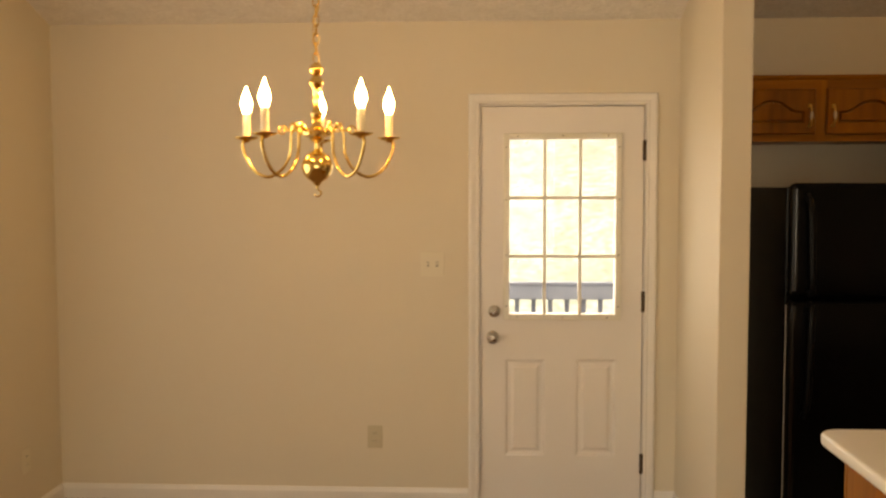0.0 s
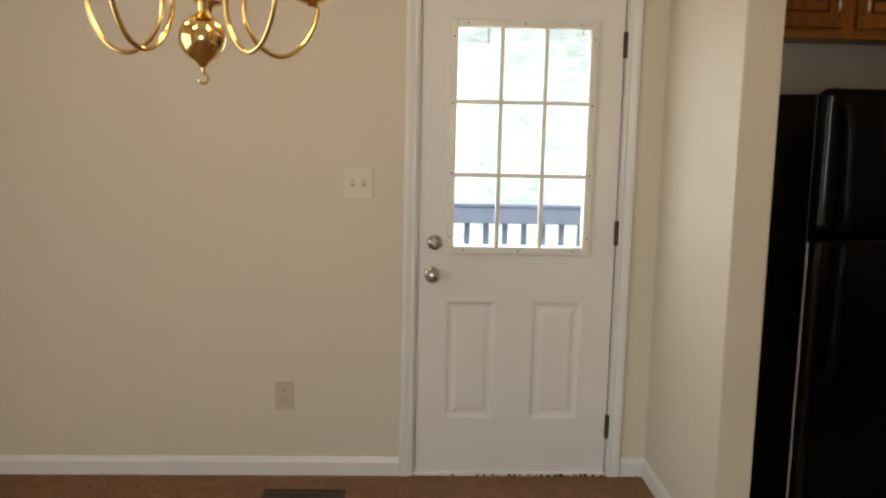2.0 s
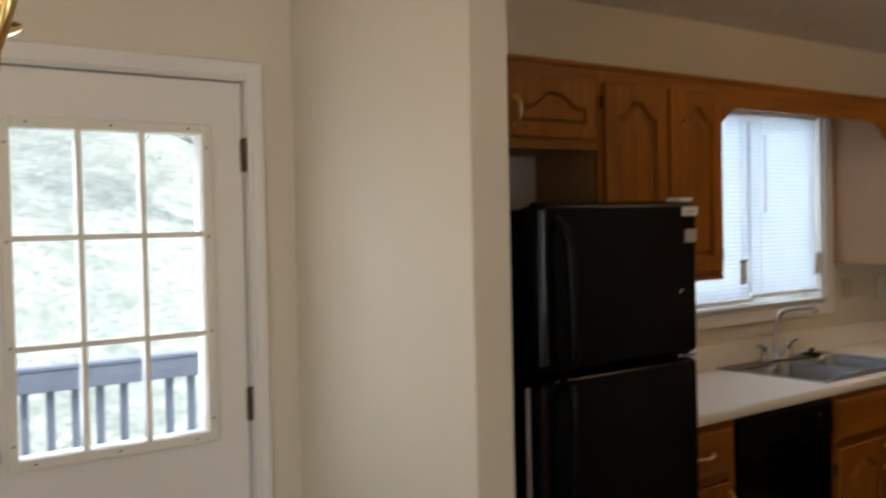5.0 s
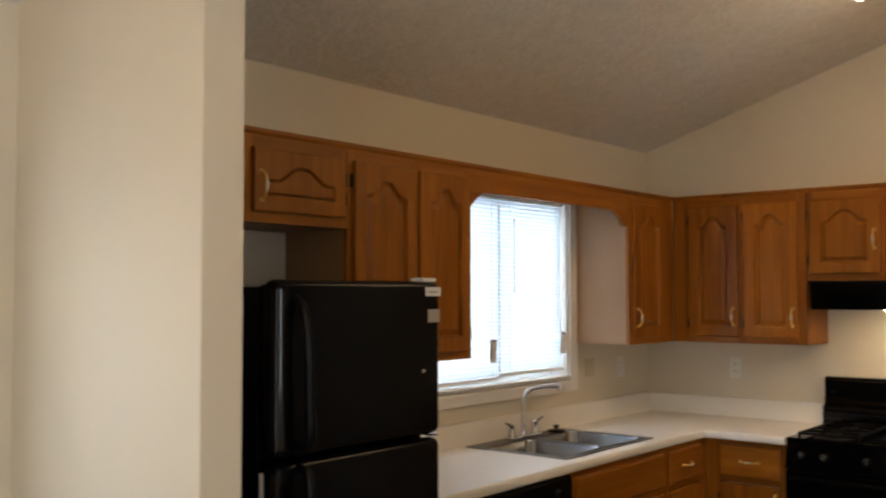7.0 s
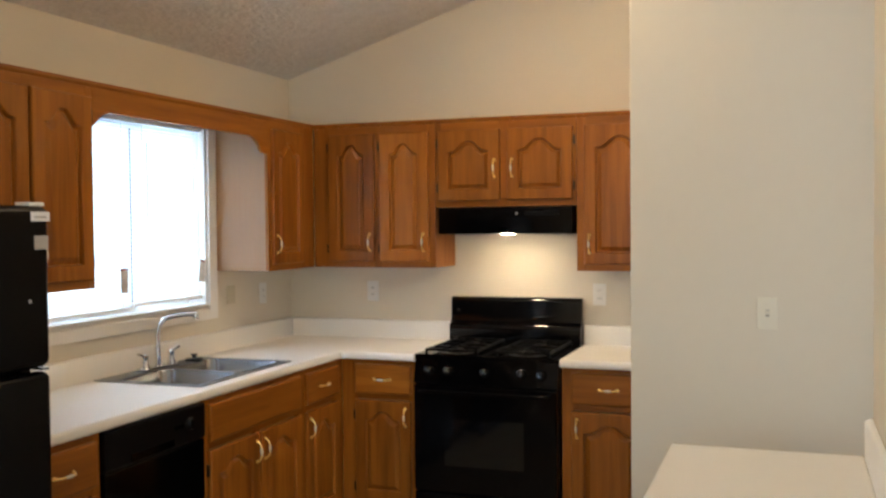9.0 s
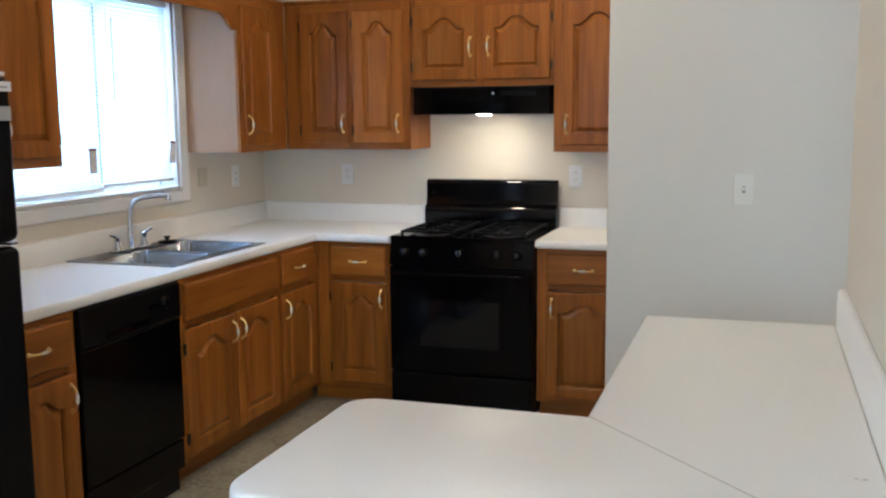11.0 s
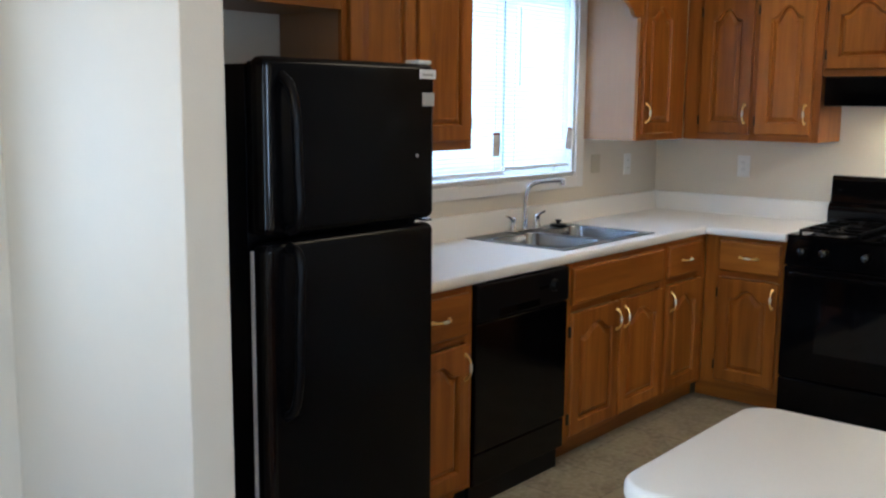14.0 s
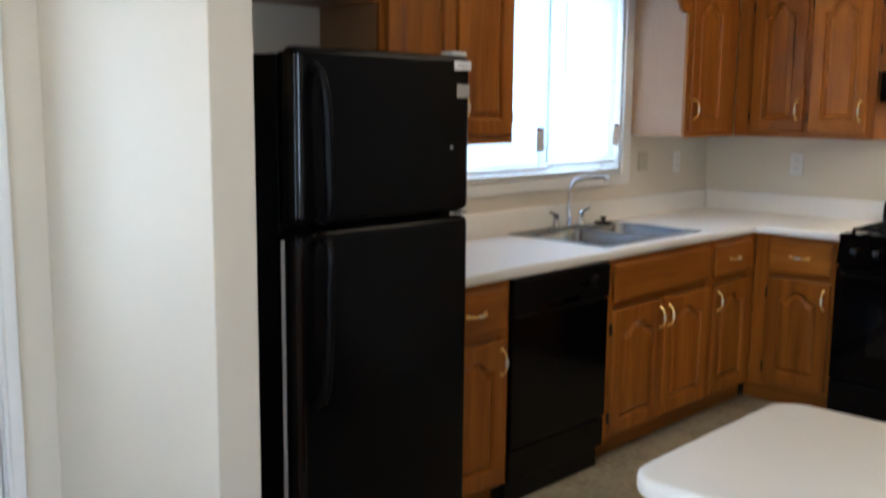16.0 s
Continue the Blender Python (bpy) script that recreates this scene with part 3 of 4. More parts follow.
def upper(name, x, y, rz, w, z0, z1, doors, stiles, label, d=0.31, handle_sides="", hinge=True):
    """A wall cabinet. doors: (x0, x1) in its own width; handle_sides: l or r for each."""
    cab = thing(name, x, y, z0, label, "cabinet", "upper kitchen cabinets", rz)
    h = z1 - z0
    carcass(cab, w, d, 0, h, stiles, [(0, 0.04), (h - 0.05, h)], WOODV if rz else None)
    yf = -d - 0.019
    for (a, b), side in zip(doors, handle_sides):
        dz0, dz1 = 0.034, h - 0.042
        dr = part("door", arch_door(bmesh.new(), b - a, dz1 - dz0, yf - 0.001, a, dz0), WOODV, cab)
        hx = b - 0.028 if side == "r" else a + 0.028
        short = h < 0.5
        pull(hx, yf - 0.020, dz0 + (0.5 * (dz1 - dz0) - 0.02 if short else 0.105), True, dr)
        if hinge:
            ox = a - 0.006 if side == "r" else b + 0.006
            hinges(cab, ox, yf, [dz0 + 0.07, dz1 - 0.07])
    return cab


# wall cabinets on the north wall
upper("wall_cabinet", 1.112, 0, 0, 0.906, 1.835, 2.118, [(0.03, 0.425), (0.475, 0.885)], [(0, 0.04), (0.42, 0.48), (0.87, 0.906)], "short oak cabinet with two arched doors above the refrigerator", handle_sides="rl")
upper("wall_cabinet", 2.02, 0, 0, 0.712, 1.342, 2.118, [(0.022, 0.362), (0.378, 0.69)], [(0, 0.035), (0.35, 0.39), (0.675, 0.712)], "tall oak wall cabinet with two arched doors beside the window", handle_sides="rl")
upper("wall_cabinet", 4.064, 0, 0, 0.505, 1.342, 2.118, [(0.025, 0.36)], [(0, 0.035), (0.35, 0.505)], "oak corner wall cabinet with one arched door", handle_sides="l")
# wall cabinets on the east wall
upper("wall_cabinet", 4.9, -0.332, -90, 0.728, 1.342, 2.118, [(0.095, 0.375), (0.405, 0.69)], [(0, 0.10), (0.37, 0.41), (0.68, 0.728)], "oak wall cabinet with two arched doors beside the range hood", handle_sides="rr")
upper("wall_cabinet", 4.9, -1.062, -90, 0.766, 1.668, 2.118, [(0.018, 0.362), (0.402, 0.75)], [(0, 0.03), (0.35, 0.415), (0.738, 0.766)], "short oak cabinet with two arched doors above the range hood", handle_sides="rl")
upper("wall_cabinet", 4.9, -1.830, -90, 0.442, 1.332, 2.118, [(0.04, 0.402)], [(0, 0.05), (0.39, 0.442)], "oak wall cabinet with one arched door beside the hood", handle_sides="l")

# moulding along the cabinet tops and the valance above the sink window
bm = bmesh.new()
pr = [(0, 0), (-0.016, 0), (-0.022, 0.010), (-0.022, 0.022), (0, 0.022)]
prism([(-0.31 + u, 2.1185 + v) for u, v in pr], "x", 1.112, 4.591, bm)
b2 = prism([(4.59 + u, 2.1185 + v) for u, v in pr], "y", YP + 0.003, -0.31)
merge(bm, b2)
structure("cabinet_trim", bm, WOODH, "oak moulding along the tops of the cabinets", "trim")
out = [(2.733, 2.118), (2.733, 1.965)]
for i in range(9):
    f = i / 8
    out.append((2.733 + 0.11 * f, 1.965 + 0.062 * math.sin(f * math.pi / 2)))
for i in range(9):
    f = i / 8
    out.append((3.90 + 0.162 * f, 2.027 - 0.075 * (0.5 - 0.5 * math.cos(math.pi * f)) - (0.018 * math.sin(math.pi * f) if f > 0.5 else 0)))
out += [(4.062, 2.118)]
tagged(part("valance", prism(out, "y", -0.329, -0.310), WOODH), "scalloped oak valance above the sink window", "valance", kind="structure")
structure("soffit_board", box(2.733, 4.062, -0.309, -0.003, 2.098, 2.117), SIDE, "plain board closing the top above the window", "trim")


def base(name, x, y, rz, w, cols, label, false_front=False, d=0.60, toe=(0.0, 0.0)):
    """A base cabinet; cols: (x0, x1, handle side) for each door, each with a drawer above."""
    cab = thing(name, x, y, 0, label, "cabinet", "base kitchen cabinets", rz)
    part("body", box(0.002, w - 0.002, -d + 0.0, -0.003, 0.10, 0.70 if false_front else 0.874), SIDE, cab, "plain laminate carcass")
    part("toe_kick", box(0.001 - toe[0], w - 0.001 + toe[1], -d + 0.055, -d + 0.07, 0.0, 0.10), WOODH, cab, "dark recessed toe board")
    xs2 = [(0, cols[0][0] + 0.012)] + [(cols[i][1] - 0.012, cols[i + 1][0] + 0.012) for i in range(len(cols) - 1)] + [(cols[-1][1] - 0.012, w)]
    for a, b in xs2:
        part("stile", box(a, b, -d - 0.019, -d, 0.10, 0.874, 0.0015), WOODV, cab)
    for (a0, a1), (b0, b1) in zip(xs2, xs2[1:]):
        for c0, c1 in ((0.10, 0.135), (0.665, 0.70), (0.84, 0.874)):
            part("rail", box(a1, b0, -d - 0.0185, -d, c0, c1, 0.001), WOODH, cab)
    yf = -d - 0.019
    if false_front:
        a, b = cols[0][0], cols[-1][1]
        part("false_front", drawer_front(bmesh.new(), b - a, 0.155, yf - 0.001, a, 0.695), WOODH, cab)
    for a, b, side in cols:
        if not false_front:
            dw = part("drawer", drawer_front(bmesh.new(), b - a, 0.155, yf - 0.001, a, 0.695), WOODH, cab)
            pull((a + b) / 2, yf - 0.020, 0.772, False, dw)
        dr = part("door", arch_door(bmesh.new(), b - a, 0.535, yf - 0.001, a, 0.125, arch=0.045), WOODV, cab)
        pull(b - 0.028 if side == "r" else a + 0.028, yf - 0.020, 0.580, True, dr)
        hinges(cab, a - 0.006 if side == "r" else b + 0.006, yf, [0.20, 0.58])
    return cab


base("base_cabinet", 1.992, 0, 0, 0.395, [(0.03, 0.365, "r")], "oak base cabinet with drawer and door between refrigerator and dishwasher")
base("base_cabinet", 3.012, 0, 0, 0.838, [(0.03, 0.412, "r"), (0.428, 0.81, "l")], "oak sink base cabinet with two arched doors", false_front=True)
base("base_cabinet", 3.851, 0, 0, 0.457, [(0.03, 0.385, "l")], "narrow oak base cabinet with drawer beside the corner", toe=(0, 0.05))
base("base_cabinet", 4.9, -0.620, -90, 0.422, [(0.08, 0.395, "r")], "oak base cabinet with drawer between corner and range", d=0.572, toe=(0.06, 0))
base("base_cabinet", 4.9, -1.806, -90, 0.466, [(0.05, 0.416, "l")], "oak base cabinet with drawer between range and pantry wall", d=0.572)

# ---- counters ----


def slab(outline, name, parent, z0=0.876, z1=0.914, bevel=0.012):
    return part(name, prism(outline, "z", z0, z1, bevel=bevel), COUNTER, parent, smooth=True)


ct = thing("countertop", 3.4, -0.3, 0.876, "white laminate kitchen counter with rolled front edge and backsplash", "countertop")


def local(ob, pts):
    return [(px - ob.location.x, py - ob.location.y) for px, py in pts]


def rel(e, ob):
    """Keeps a part modelled in the room's own measures where it is under its thing."""
    ob.matrix_parent_inverse = e.matrix_basis.inverted()
    return ob


SX0, SX1, SY0, SY1 = 3.070, 3.845, -0.570, -0.035          # sink cut-out rim
bm = bmesh.new()
# one L-shaped slab with the sink hole through it
GX = (1.990, SX0 + 0.012, SX1 - 0.012, 4.278, 4.878)
GY = (-1.046, -0.622, SY0 + 0.012, SY1 - 0.012, -0.022)
cells = {(i, k) for i in range(4) for k in range(4) if (k > 0 or i == 3) and (i, k) != (1, 2)}
sv = {}


def slab_vert(i, k, z):
    if (i, k, z) not in sv:
        sv[i, k, z] = bm.verts.new((GX[i], GY[k], z))
    return sv[i, k, z]


for i, k in sorted(cells):
    ring = ((i, k), (i + 1, k), (i + 1, k + 1), (i, k + 1))
    bm.faces.new([slab_vert(a, b, 0.914) for a, b in ring])
    bm.faces.new([slab_vert(a, b, 0.876) for a, b in reversed(ring)])
    for e, side in enumerate(((i, k - 1), (i + 1, k), (i, k + 1), (i - 1, k))):
        if side not in cells:
            (a, b), (c, d) = ring[e], ring[(e + 1) % 4]
            bm.faces.new((slab_vert(a, b, 0.876), slab_vert(c, d, 0.876), slab_vert(c, d, 0.914), slab_vert(a, b, 0.914)))
rel(ct, part("slab", bm, COUNTER, ct))
nose = [(0, 0), (0, 0.038), (-0.008, 0.038), (-0.0125, 0.034), (-0.015, 0.026), (-0.015, 0.012), (-0.0125, 0.004), (-0.008, 0)]
bm = bmesh.new()
prism([(-0.622 + u, 0.876 + v) for u, v in nose], "x", 1.990, 4.278, bm)
prism([(4.278 + u, 0.876 + v) for u, v in nose], "y", -1.046, -0.622, bm)
rel(ct, part("nosing", bm, COUNTER, ct, smooth=True))
spl = [(0, 0.876), (-0.020, 0.876), (-0.020, 1.010), (-0.016, 1.018), (-0.008, 1.021), (0, 1.021)]
bm = bmesh.new()
prism([(-0.002 + u, v) for u, v in spl], "x", 1.990, 4.898, bm)
prism([(4.898 + u, v) for u, v in spl], "y", -1.046, -0.002, bm)
rel(ct, part("backsplash", bm, COUNTER, ct, smooth=True))

c2 = thing("countertop", 4.6, -2.1, 0.876, "short white laminate counter with backsplash between range and pantry wall", "countertop")
bm = box(4.278, 4.878, YP + 0.002, -1.806, 0.876, 0.914)
rel(c2, part("slab", bm, COUNTER, c2))
rel(c2, part("nosing", prism([(4.278 + u, 0.876 + v) for u, v in nose], "y", YP + 0.002, -1.806), COUNTER, c2, smooth=True))
rel(c2, part("backsplash", prism([(4.898 + u, v) for u, v in spl], "y", YP + 0.002, -1.806), COUNTER, c2, smooth=True))

# L-shaped peninsula counter with a mitred seam
PX0, PX1, PY0, PIN = 1.012, 1.588, -2.006, -2.520


def arc(cx, cy, r, a0, a1, n=8):
    return [(cx + r * math.cos(radians(a0 + (a1 - a0) * i / n)), cy + r * math.sin(radians(a0 + (a1 - a0) * i / n))) for i in range(n + 1)]


pc = thing("peninsula_countertop", 1.3, -2.6, 0.876, "white laminate peninsula counter with rounded corners and a mitre seam", "countertop")
R = 0.070
o = arc(PX0 + R, PY0 - R, R, 180, 90) + arc(PX1 - R, PY0 - R, R, 90, 0) + [(PX1, PIN), (2.632, PIN), (2.632, -3.058), (PX0, -3.058)]
rel(pc, slab(o, "slab", pc))
for u0, v0, u1, v1 in ((1.374, -3.003, 1.369, -3.012), (1.367, -3.014, 1.371, -3.026)):
    scuff = tube([Vector((u0, v0, 0.9142)), Vector(((u0 + u1) / 2 + 0.001, (v0 + v1) / 2, 0.9143)), Vector((u1, v1, 0.9142))], [0.0004, 0.0011, 0.0005], 6, bmesh.new())
    rel(pc, part("scuff", scuff, SEAM, pc, "dark scuff mark"))
rel(pc, part("backsplash", prism([(-3.079 + 0.022, 0.876), (-3.079 + 0.022, 1.010), (-3.079 + 0.017, 1.018), (-3.079 + 0.010, 1.021), (-3.078, 1.021), (-3.078, 0.876)], "x", 1.035, 2.622), COUNTER, pc, smooth=True))
d = Vector((PX0 - PX1, -3.058 - PIN, 0)).normalized()
q = Vector((-d.y, d.x, 0)) * 0.0012
a, b = Vector((PX1 - 0.004, PIN - 0.004, 0)), Vector((PX0 + 0.012, -3.05, 0))
bm = bmesh.new()
lo = [bm.verts.new((v.x, v.y, 0.9142)) for v in (a + q, b + q, b - q, a - q)]
bm.faces.new(lo)
ext = bmesh.ops.extrude_face_region(bm, geom=bm.faces[:])
for v in [g for g in ext["geom"] if isinstance(g, bmesh.types.BMVert)]:
    v.co.z -= 0.001
rel(pc, part("seam", bm, SEAM, pc, "fine dark mitre seam"))
pb = thing("peninsula_cabinet", 1.3, -2.6, 0, "oak peninsula base with plain back and end panels", "cabinet")
rel(pb, part("body", box(1.103, 1.555, -3.078, -2.090, 0.10, 0.874), SIDE, pb))
rel(pb, part("end_panel", box(1.080, 1.56, -2.089, -2.070, 0.0, 0.8745, 0.002), WOODV, pb))
rel(pb, part("back_panel", box(1.081, 1.100, -3.078, -2.090, 0.0, 0.8745, 0.002), WOODV, pb))
rel(pb, part("toe_kick", box(1.50, 1.515, -3.078, -2.090, 0.0, 0.10), WOODH, pb))
rel(pb, part("front_panel", box(1.557, 1.575, -2.53, -2.090, 0.10, 0.8745, 0.002), WOODV, pb))
pr2 = thing("peninsula_cabinet", 2.1, -2.8, 0, "oak base cabinet under the wall counter", "cabinet")
rel(pr2, part("body", box(1.58, 2.60, -3.078, -2.56, 0.10, 0.874), SIDE, pr2))
rel(pr2, part("front_panel", box(1.58, 2.60, -2.559, -2.54, 0.10, 0.8745, 0.002), WOODV, pr2))
rel(pr2, part("toe_kick", box(1.58, 2.60, -2.62, -2.605, 0.0, 0.10), WOODH, pr2))

# ---- sink and faucet ----
sk = thing("kitchen_sink", 3.467, -0.3, 0.914, "double-bowl stainless steel drop-in sink", "sink")


def bowl(x0, x1, y0, y1, zt, depth):
    """An open basin with rounded corners, sloping sides and a drain."""
    bm = bmesh.new()

    def ring(inset, z, r):
        pts = []
        for cx, cy, s in ((x1 - inset - r, y1 - inset - r, 0), (x0 + inset + r, y1 - inset - r, 90), (x0 + inset + r, y0 + inset + r, 180), (x1 - inset - r, y0 + inset + r, 270)):
            pts += arc(cx, cy, r, s, s + 90, 5)
        return [bm.verts.new((px, py, z)) for px, py in pts]
    rings = [ring(0, zt, 0.06), ring(0.004, zt - 0.006, 0.058), ring(0.012, zt - depth + 0.03, 0.055), ring(0.022, zt - depth + 0.008, 0.05), ring(0.045, zt - depth, 0.04)]
    for a, b in zip(rings, rings[1:]):
        for i in range(len(a)):
            j = (i + 1) % len(a)
            bm.faces.new((a[i], a[j], b[j], b[i]))
    bm.faces.new(rings[-1])
    return bm


mid = (SX0 + SX1) / 2
for x0, x1 in ((SX0 + 0.032, mid - 0.014), (mid + 0.014, SX1 - 0.032)):
    rel(sk, part("bowl", bowl(x0, x1, SY0 + 0.035, SY1 - 0.095, 0.9175, 0.17), STEEL, sk, smooth=True))
    rel(sk, part("drain", lathe([(0.04, 0), (0.04, 0.003), (0.025, 0.001), (0, 0.0)], 20, pose((x0 + x1) / 2, SY0 + 0.24, 0.7485)), CHROME, sk))
bm = bmesh.new()
for x0, x1, y0, y1 in ((SX0, SX1, SY0, SY0 + 0.037), (SX0, SX1, SY1 - 0.097, SY1), (SX0, SX0 + 0.034, SY0 + 0.036, SY1 - 0.096), (SX1 - 0.034, SX1, SY0 + 0.036, SY1 - 0.096), (mid - 0.016, mid + 0.016, SY0 + 0.036, SY1 - 0.096)):
    box(x0, x1, y0, y1, 0.9145, 0.9185, bm=bm)
rel(sk, part("rim", bm, STEELD, sk, "grey steel rim, its dark reflection put into the colour"))

fa = thing("faucet", 3.455, -0.085, 0.9185, "chrome two-handle kitchen faucet with a bent spout", "faucet")
bm = box(-0.125, 0.125, -0.028, 0.028, 0, 0.014, 0.006)
part("base_plate", bm, CHROME, fa, smooth=True)
sp = curve([(0, 0, 0.01), (0, 0, 0.13), (0.004, -0.005, 0.190), (0.020, -0.024, 0.226), (0.052, -0.061, 0.240), (0.088, -0.103, 0.244), (0.114, -0.134, 0.245)], 6)
part("spout", tube(sp, [0.013 if i < 5 else 0.0105 for i in range(len(sp))], 12), CHROME, fa, smooth=True)
part("aerator", lathe([(0.013, 0), (0.014, 0.012), (0.013, 0.026)], 14, pose(0.113, -0.133, 0.222)), CHROME, fa, smooth=True)
for s in (-1, 1):
    bm = lathe([(0.021, 0), (0.021, 0.010), (0.015, 0.020), (0.014, 0.045), (0.017, 0.055), (0.010, 0.062), (0, 0.063)], 16, pose(s * 0.10, 0, 0.012))
    tube([(s * 0.10, 0, 0.066), (s * 0.13, -0.004, 0.078), (s * 0.155, -0.006, 0.084)], [0.008, 0.006, 0.007], 8, bm)
    part("lever", bm, CHROME, fa, smooth=True)
st = thing("sink_strainer", 3.715, -0.105, 0.9185, "black rubber sink strainer lying on the sink rim", "strainer")
part("flange", lathe([(0.044, 0), (0.046, 0.006), (0.040, 0.012), (0.020, 0.014), (0, 0.014)], 20), BLACKP, st, smooth=True)
part("knob", lathe([(0.010, 0.013), (0.010, 0.022), (0.016, 0.026), (0.016, 0.034), (0, 0.036)], 14), BLACKP, st, smooth=True)

# ---- dishwasher ----
dw = thing("dishwasher", 2.392, -0.02, 0, "glossy black built-in dishwasher under the counter", "dishwasher")
W = 0.614
part("body", box(0.004, W - 0.004, -0.57, 0, 0.09, 0.868), BLACKP, dw)
part("door", box(0.003, W - 0.003, -0.612, -0.572, 0.225, 0.722, 0.006), BLACK, dw, "glossy black door panel")
part("control_panel", box(0.003, W - 0.003, -0.618, -0.572, 0.728, 0.868, 0.008), BLACKP, dw)
part("handle_recess", box(0.14, 0.40, -0.621, -0.6175, 0.735, 0.765, 0.001), BLACK, dw)
part("dial", lathe([(0.026, 0), (0.026, 0.006), (0.021, 0.010), (0.019, 0.020), (0, 0.021)], 20, pose(0.50, -0.617, 0.805, 90, 0, 0)), BLACKP, dw, smooth=True)
for i in range(3):
    part("button", box(0.40 + 0.022 * i, 0.416 + 0.022 * i, -0.621, -0.617, 0.797, 0.812, 0.001), BLACK, dw)
part("lower_panel", box(0.003, W - 0.003, -0.606, -0.572, 0.095, 0.217, 0.005), BLACK, dw)
part("kick_plate", box(0.01, W - 0.01, -0.58, -0.56, 0.0, 0.09, 0.003), BLACKP, dw)

# ---- range ----
rg = thing("gas_range", 4.878, -1.048, 0, "black freestanding gas range with backguard", "stove", rz=-90)
W, D = 0.754, 0.625
part("body", box(0.003, W - 0.003, -D + 0.03, 0, 0.03, 0.885), BLACKP, rg)
part("drawer", box(0.006, W - 0.006, -D - 0.005, -D + 0.028, 0.05, 0.215, 0.006), BLACK, rg, "black storage drawer")
od = part("oven_door", box(0.006, W - 0.006, -D - 0.012, -D + 0.028, 0.225, 0.765, 0.008), BLACK, rg, "glossy black oven door")
part("window", box(0.17, W - 0.17, -D - 0.0145, -D - 0.011, 0.36, 0.60, 0.001), GLASSB, od, "dark oven glass")
bm = tube(curve([(0.05, -D - 0.012, 0.735), (0.055, -D - 0.045, 0.737), (0.12, -D - 0.052, 0.738), (W / 2, -D - 0.054, 0.738), (W - 0.12, -D - 0.052, 0.738), (W - 0.055, -D - 0.045, 0.737), (W - 0.05, -D - 0.012, 0.735)], 5), 0.012, 10)
part("handle", bm, BLACK, od, "black oven door bar", True)
part("control_panel", prism([(-D - 0.008, 0.772), (-D + 0.02, 0.895), (-D + 0.05, 0.905), (-D + 0.05, 0.772)], "x", 0.004, W - 0.004), BLACK, rg, "sloped black knob panel")
for i, x in enumerate((0.085, 0.185, 0.377, 0.57, 0.67)):
    b2 = lathe([(0.027, 0), (0.027, 0.005), (0.023, 0.009), (0.022, 0.020), (0.019, 0.028), (0.012, 0.033), (0, 0.034)], 22)
    box(-0.004, 0.004, -0.018, 0.018, 0.026, 0.039, 0.003, bm=b2)
    bmesh.ops.transform(b2, matrix=pose(x, -D + 0.004, 0.835, 90 - 13, 0, 0), verts=b2.verts)
    part("knob", b2, ENAMEL, rg, smooth=True)
part("cooktop", box(0.0, W, -D + 0.02, -0.055, 0.887, 0.916, 0.008), BLACK, rg, "glossy black enamel cooktop")
for x in (0.19, W - 0.19):
    for y in (-0.20, -0.47):
        bm = lathe([(0.10, 0.9165), (0.095, 0.917), (0.06, 0.914 + 0.003), (0.05, 0.926), (0.046, 0.932), (0, 0.933)], 20, pose(x, y, 0))
        bu = part("burner", bm, IRON, rg, smooth=True)
    bm = bmesh.new()
    for y0, y1 in ((-0.60 + 0.02, -0.08),):
        for dx in (-0.135, 0.135):
            box(x + dx - 0.006, x + dx + 0.006, y0, y1, 0.930, 0.942, 0.002, bm=bm)
        for y in (y0 + 0.006, -0.335, y1 - 0.006):
            box(x - 0.135, x + 0.135, y - 0.006, y + 0.006, 0.930, 0.942, 0.002, bm=bm)
        for y in (-0.20, -0.47):
            box(x - 0.13, x - 0.03, y - 0.005, y + 0.005, 0.930, 0.944, 0.001, bm=bm)
            box(x + 0.03, x + 0.13, y - 0.005, y + 0.005, 0.930, 0.944, 0.001, bm=bm)
            box(x - 0.005, x + 0.005, y + 0.03, y + 0.13, 0.930, 0.944, 0.001, bm=bm)
            box(x - 0.005, x + 0.005, y - 0.13, y - 0.03, 0.930, 0.944, 0.001, bm=bm)
        for dx in (-0.135, 0.135):
            for y in (y0 + 0.006, y1 - 0.006):
                box(x + dx - 0.006, x + dx + 0.006, y - 0.006, y + 0.006, 0.915, 0.931, bm=bm)
    part("grate", bm, IRON, rg, "black cast-iron grate")
guard = [(0, 0.90), (-0.075, 0.90), (-0.073, 0.94)]
guard += [(-0.038 - 0.035 * math.cos(radians(a)), 1.030 - 0.04 * (1 - math.sin(radians(a)))) for a in range(0, 75, 8)]
guard += [(-0.040, 1.034), (-0.036, 1.05), (-0.034, 1.08), (-0.032, 1.135)]
guard += [(-0.008 - 0.024 * math.cos(radians(a)), 1.144 + 0.024 * math.sin(radians(a))) for a in range(0, 91, 10)] + [(0, 1.168)]
part("backguard", prism(guard, "x", 0.004, W - 0.004), ENAMEL, rg, "glossy black backguard with a rounded top", True)
part("badge", box(0.035, 0.055, -0.0355, -0.031, 1.085, 1.10), BLACKP, rg)

# ---- hood ----
hd = thing("range_hood", 4.897, -1.094, 1.524, "black under-cabinet range hood with its lamp lit", "range hood", rz=-90)
W = 0.722
part("shell", prism([(0, 0.142), (-0.365, 0.142), (-0.372, 0.132), (-0.372, 0.004), (-0.364, 0.0), (0, 0.0)], "x", 0, W), BLACK, hd, "black enamel shell")
part("switch_panel", box(0.47, 0.65, -0.3745, -0.372, 0.094, 0.118), BLACKP, hd)
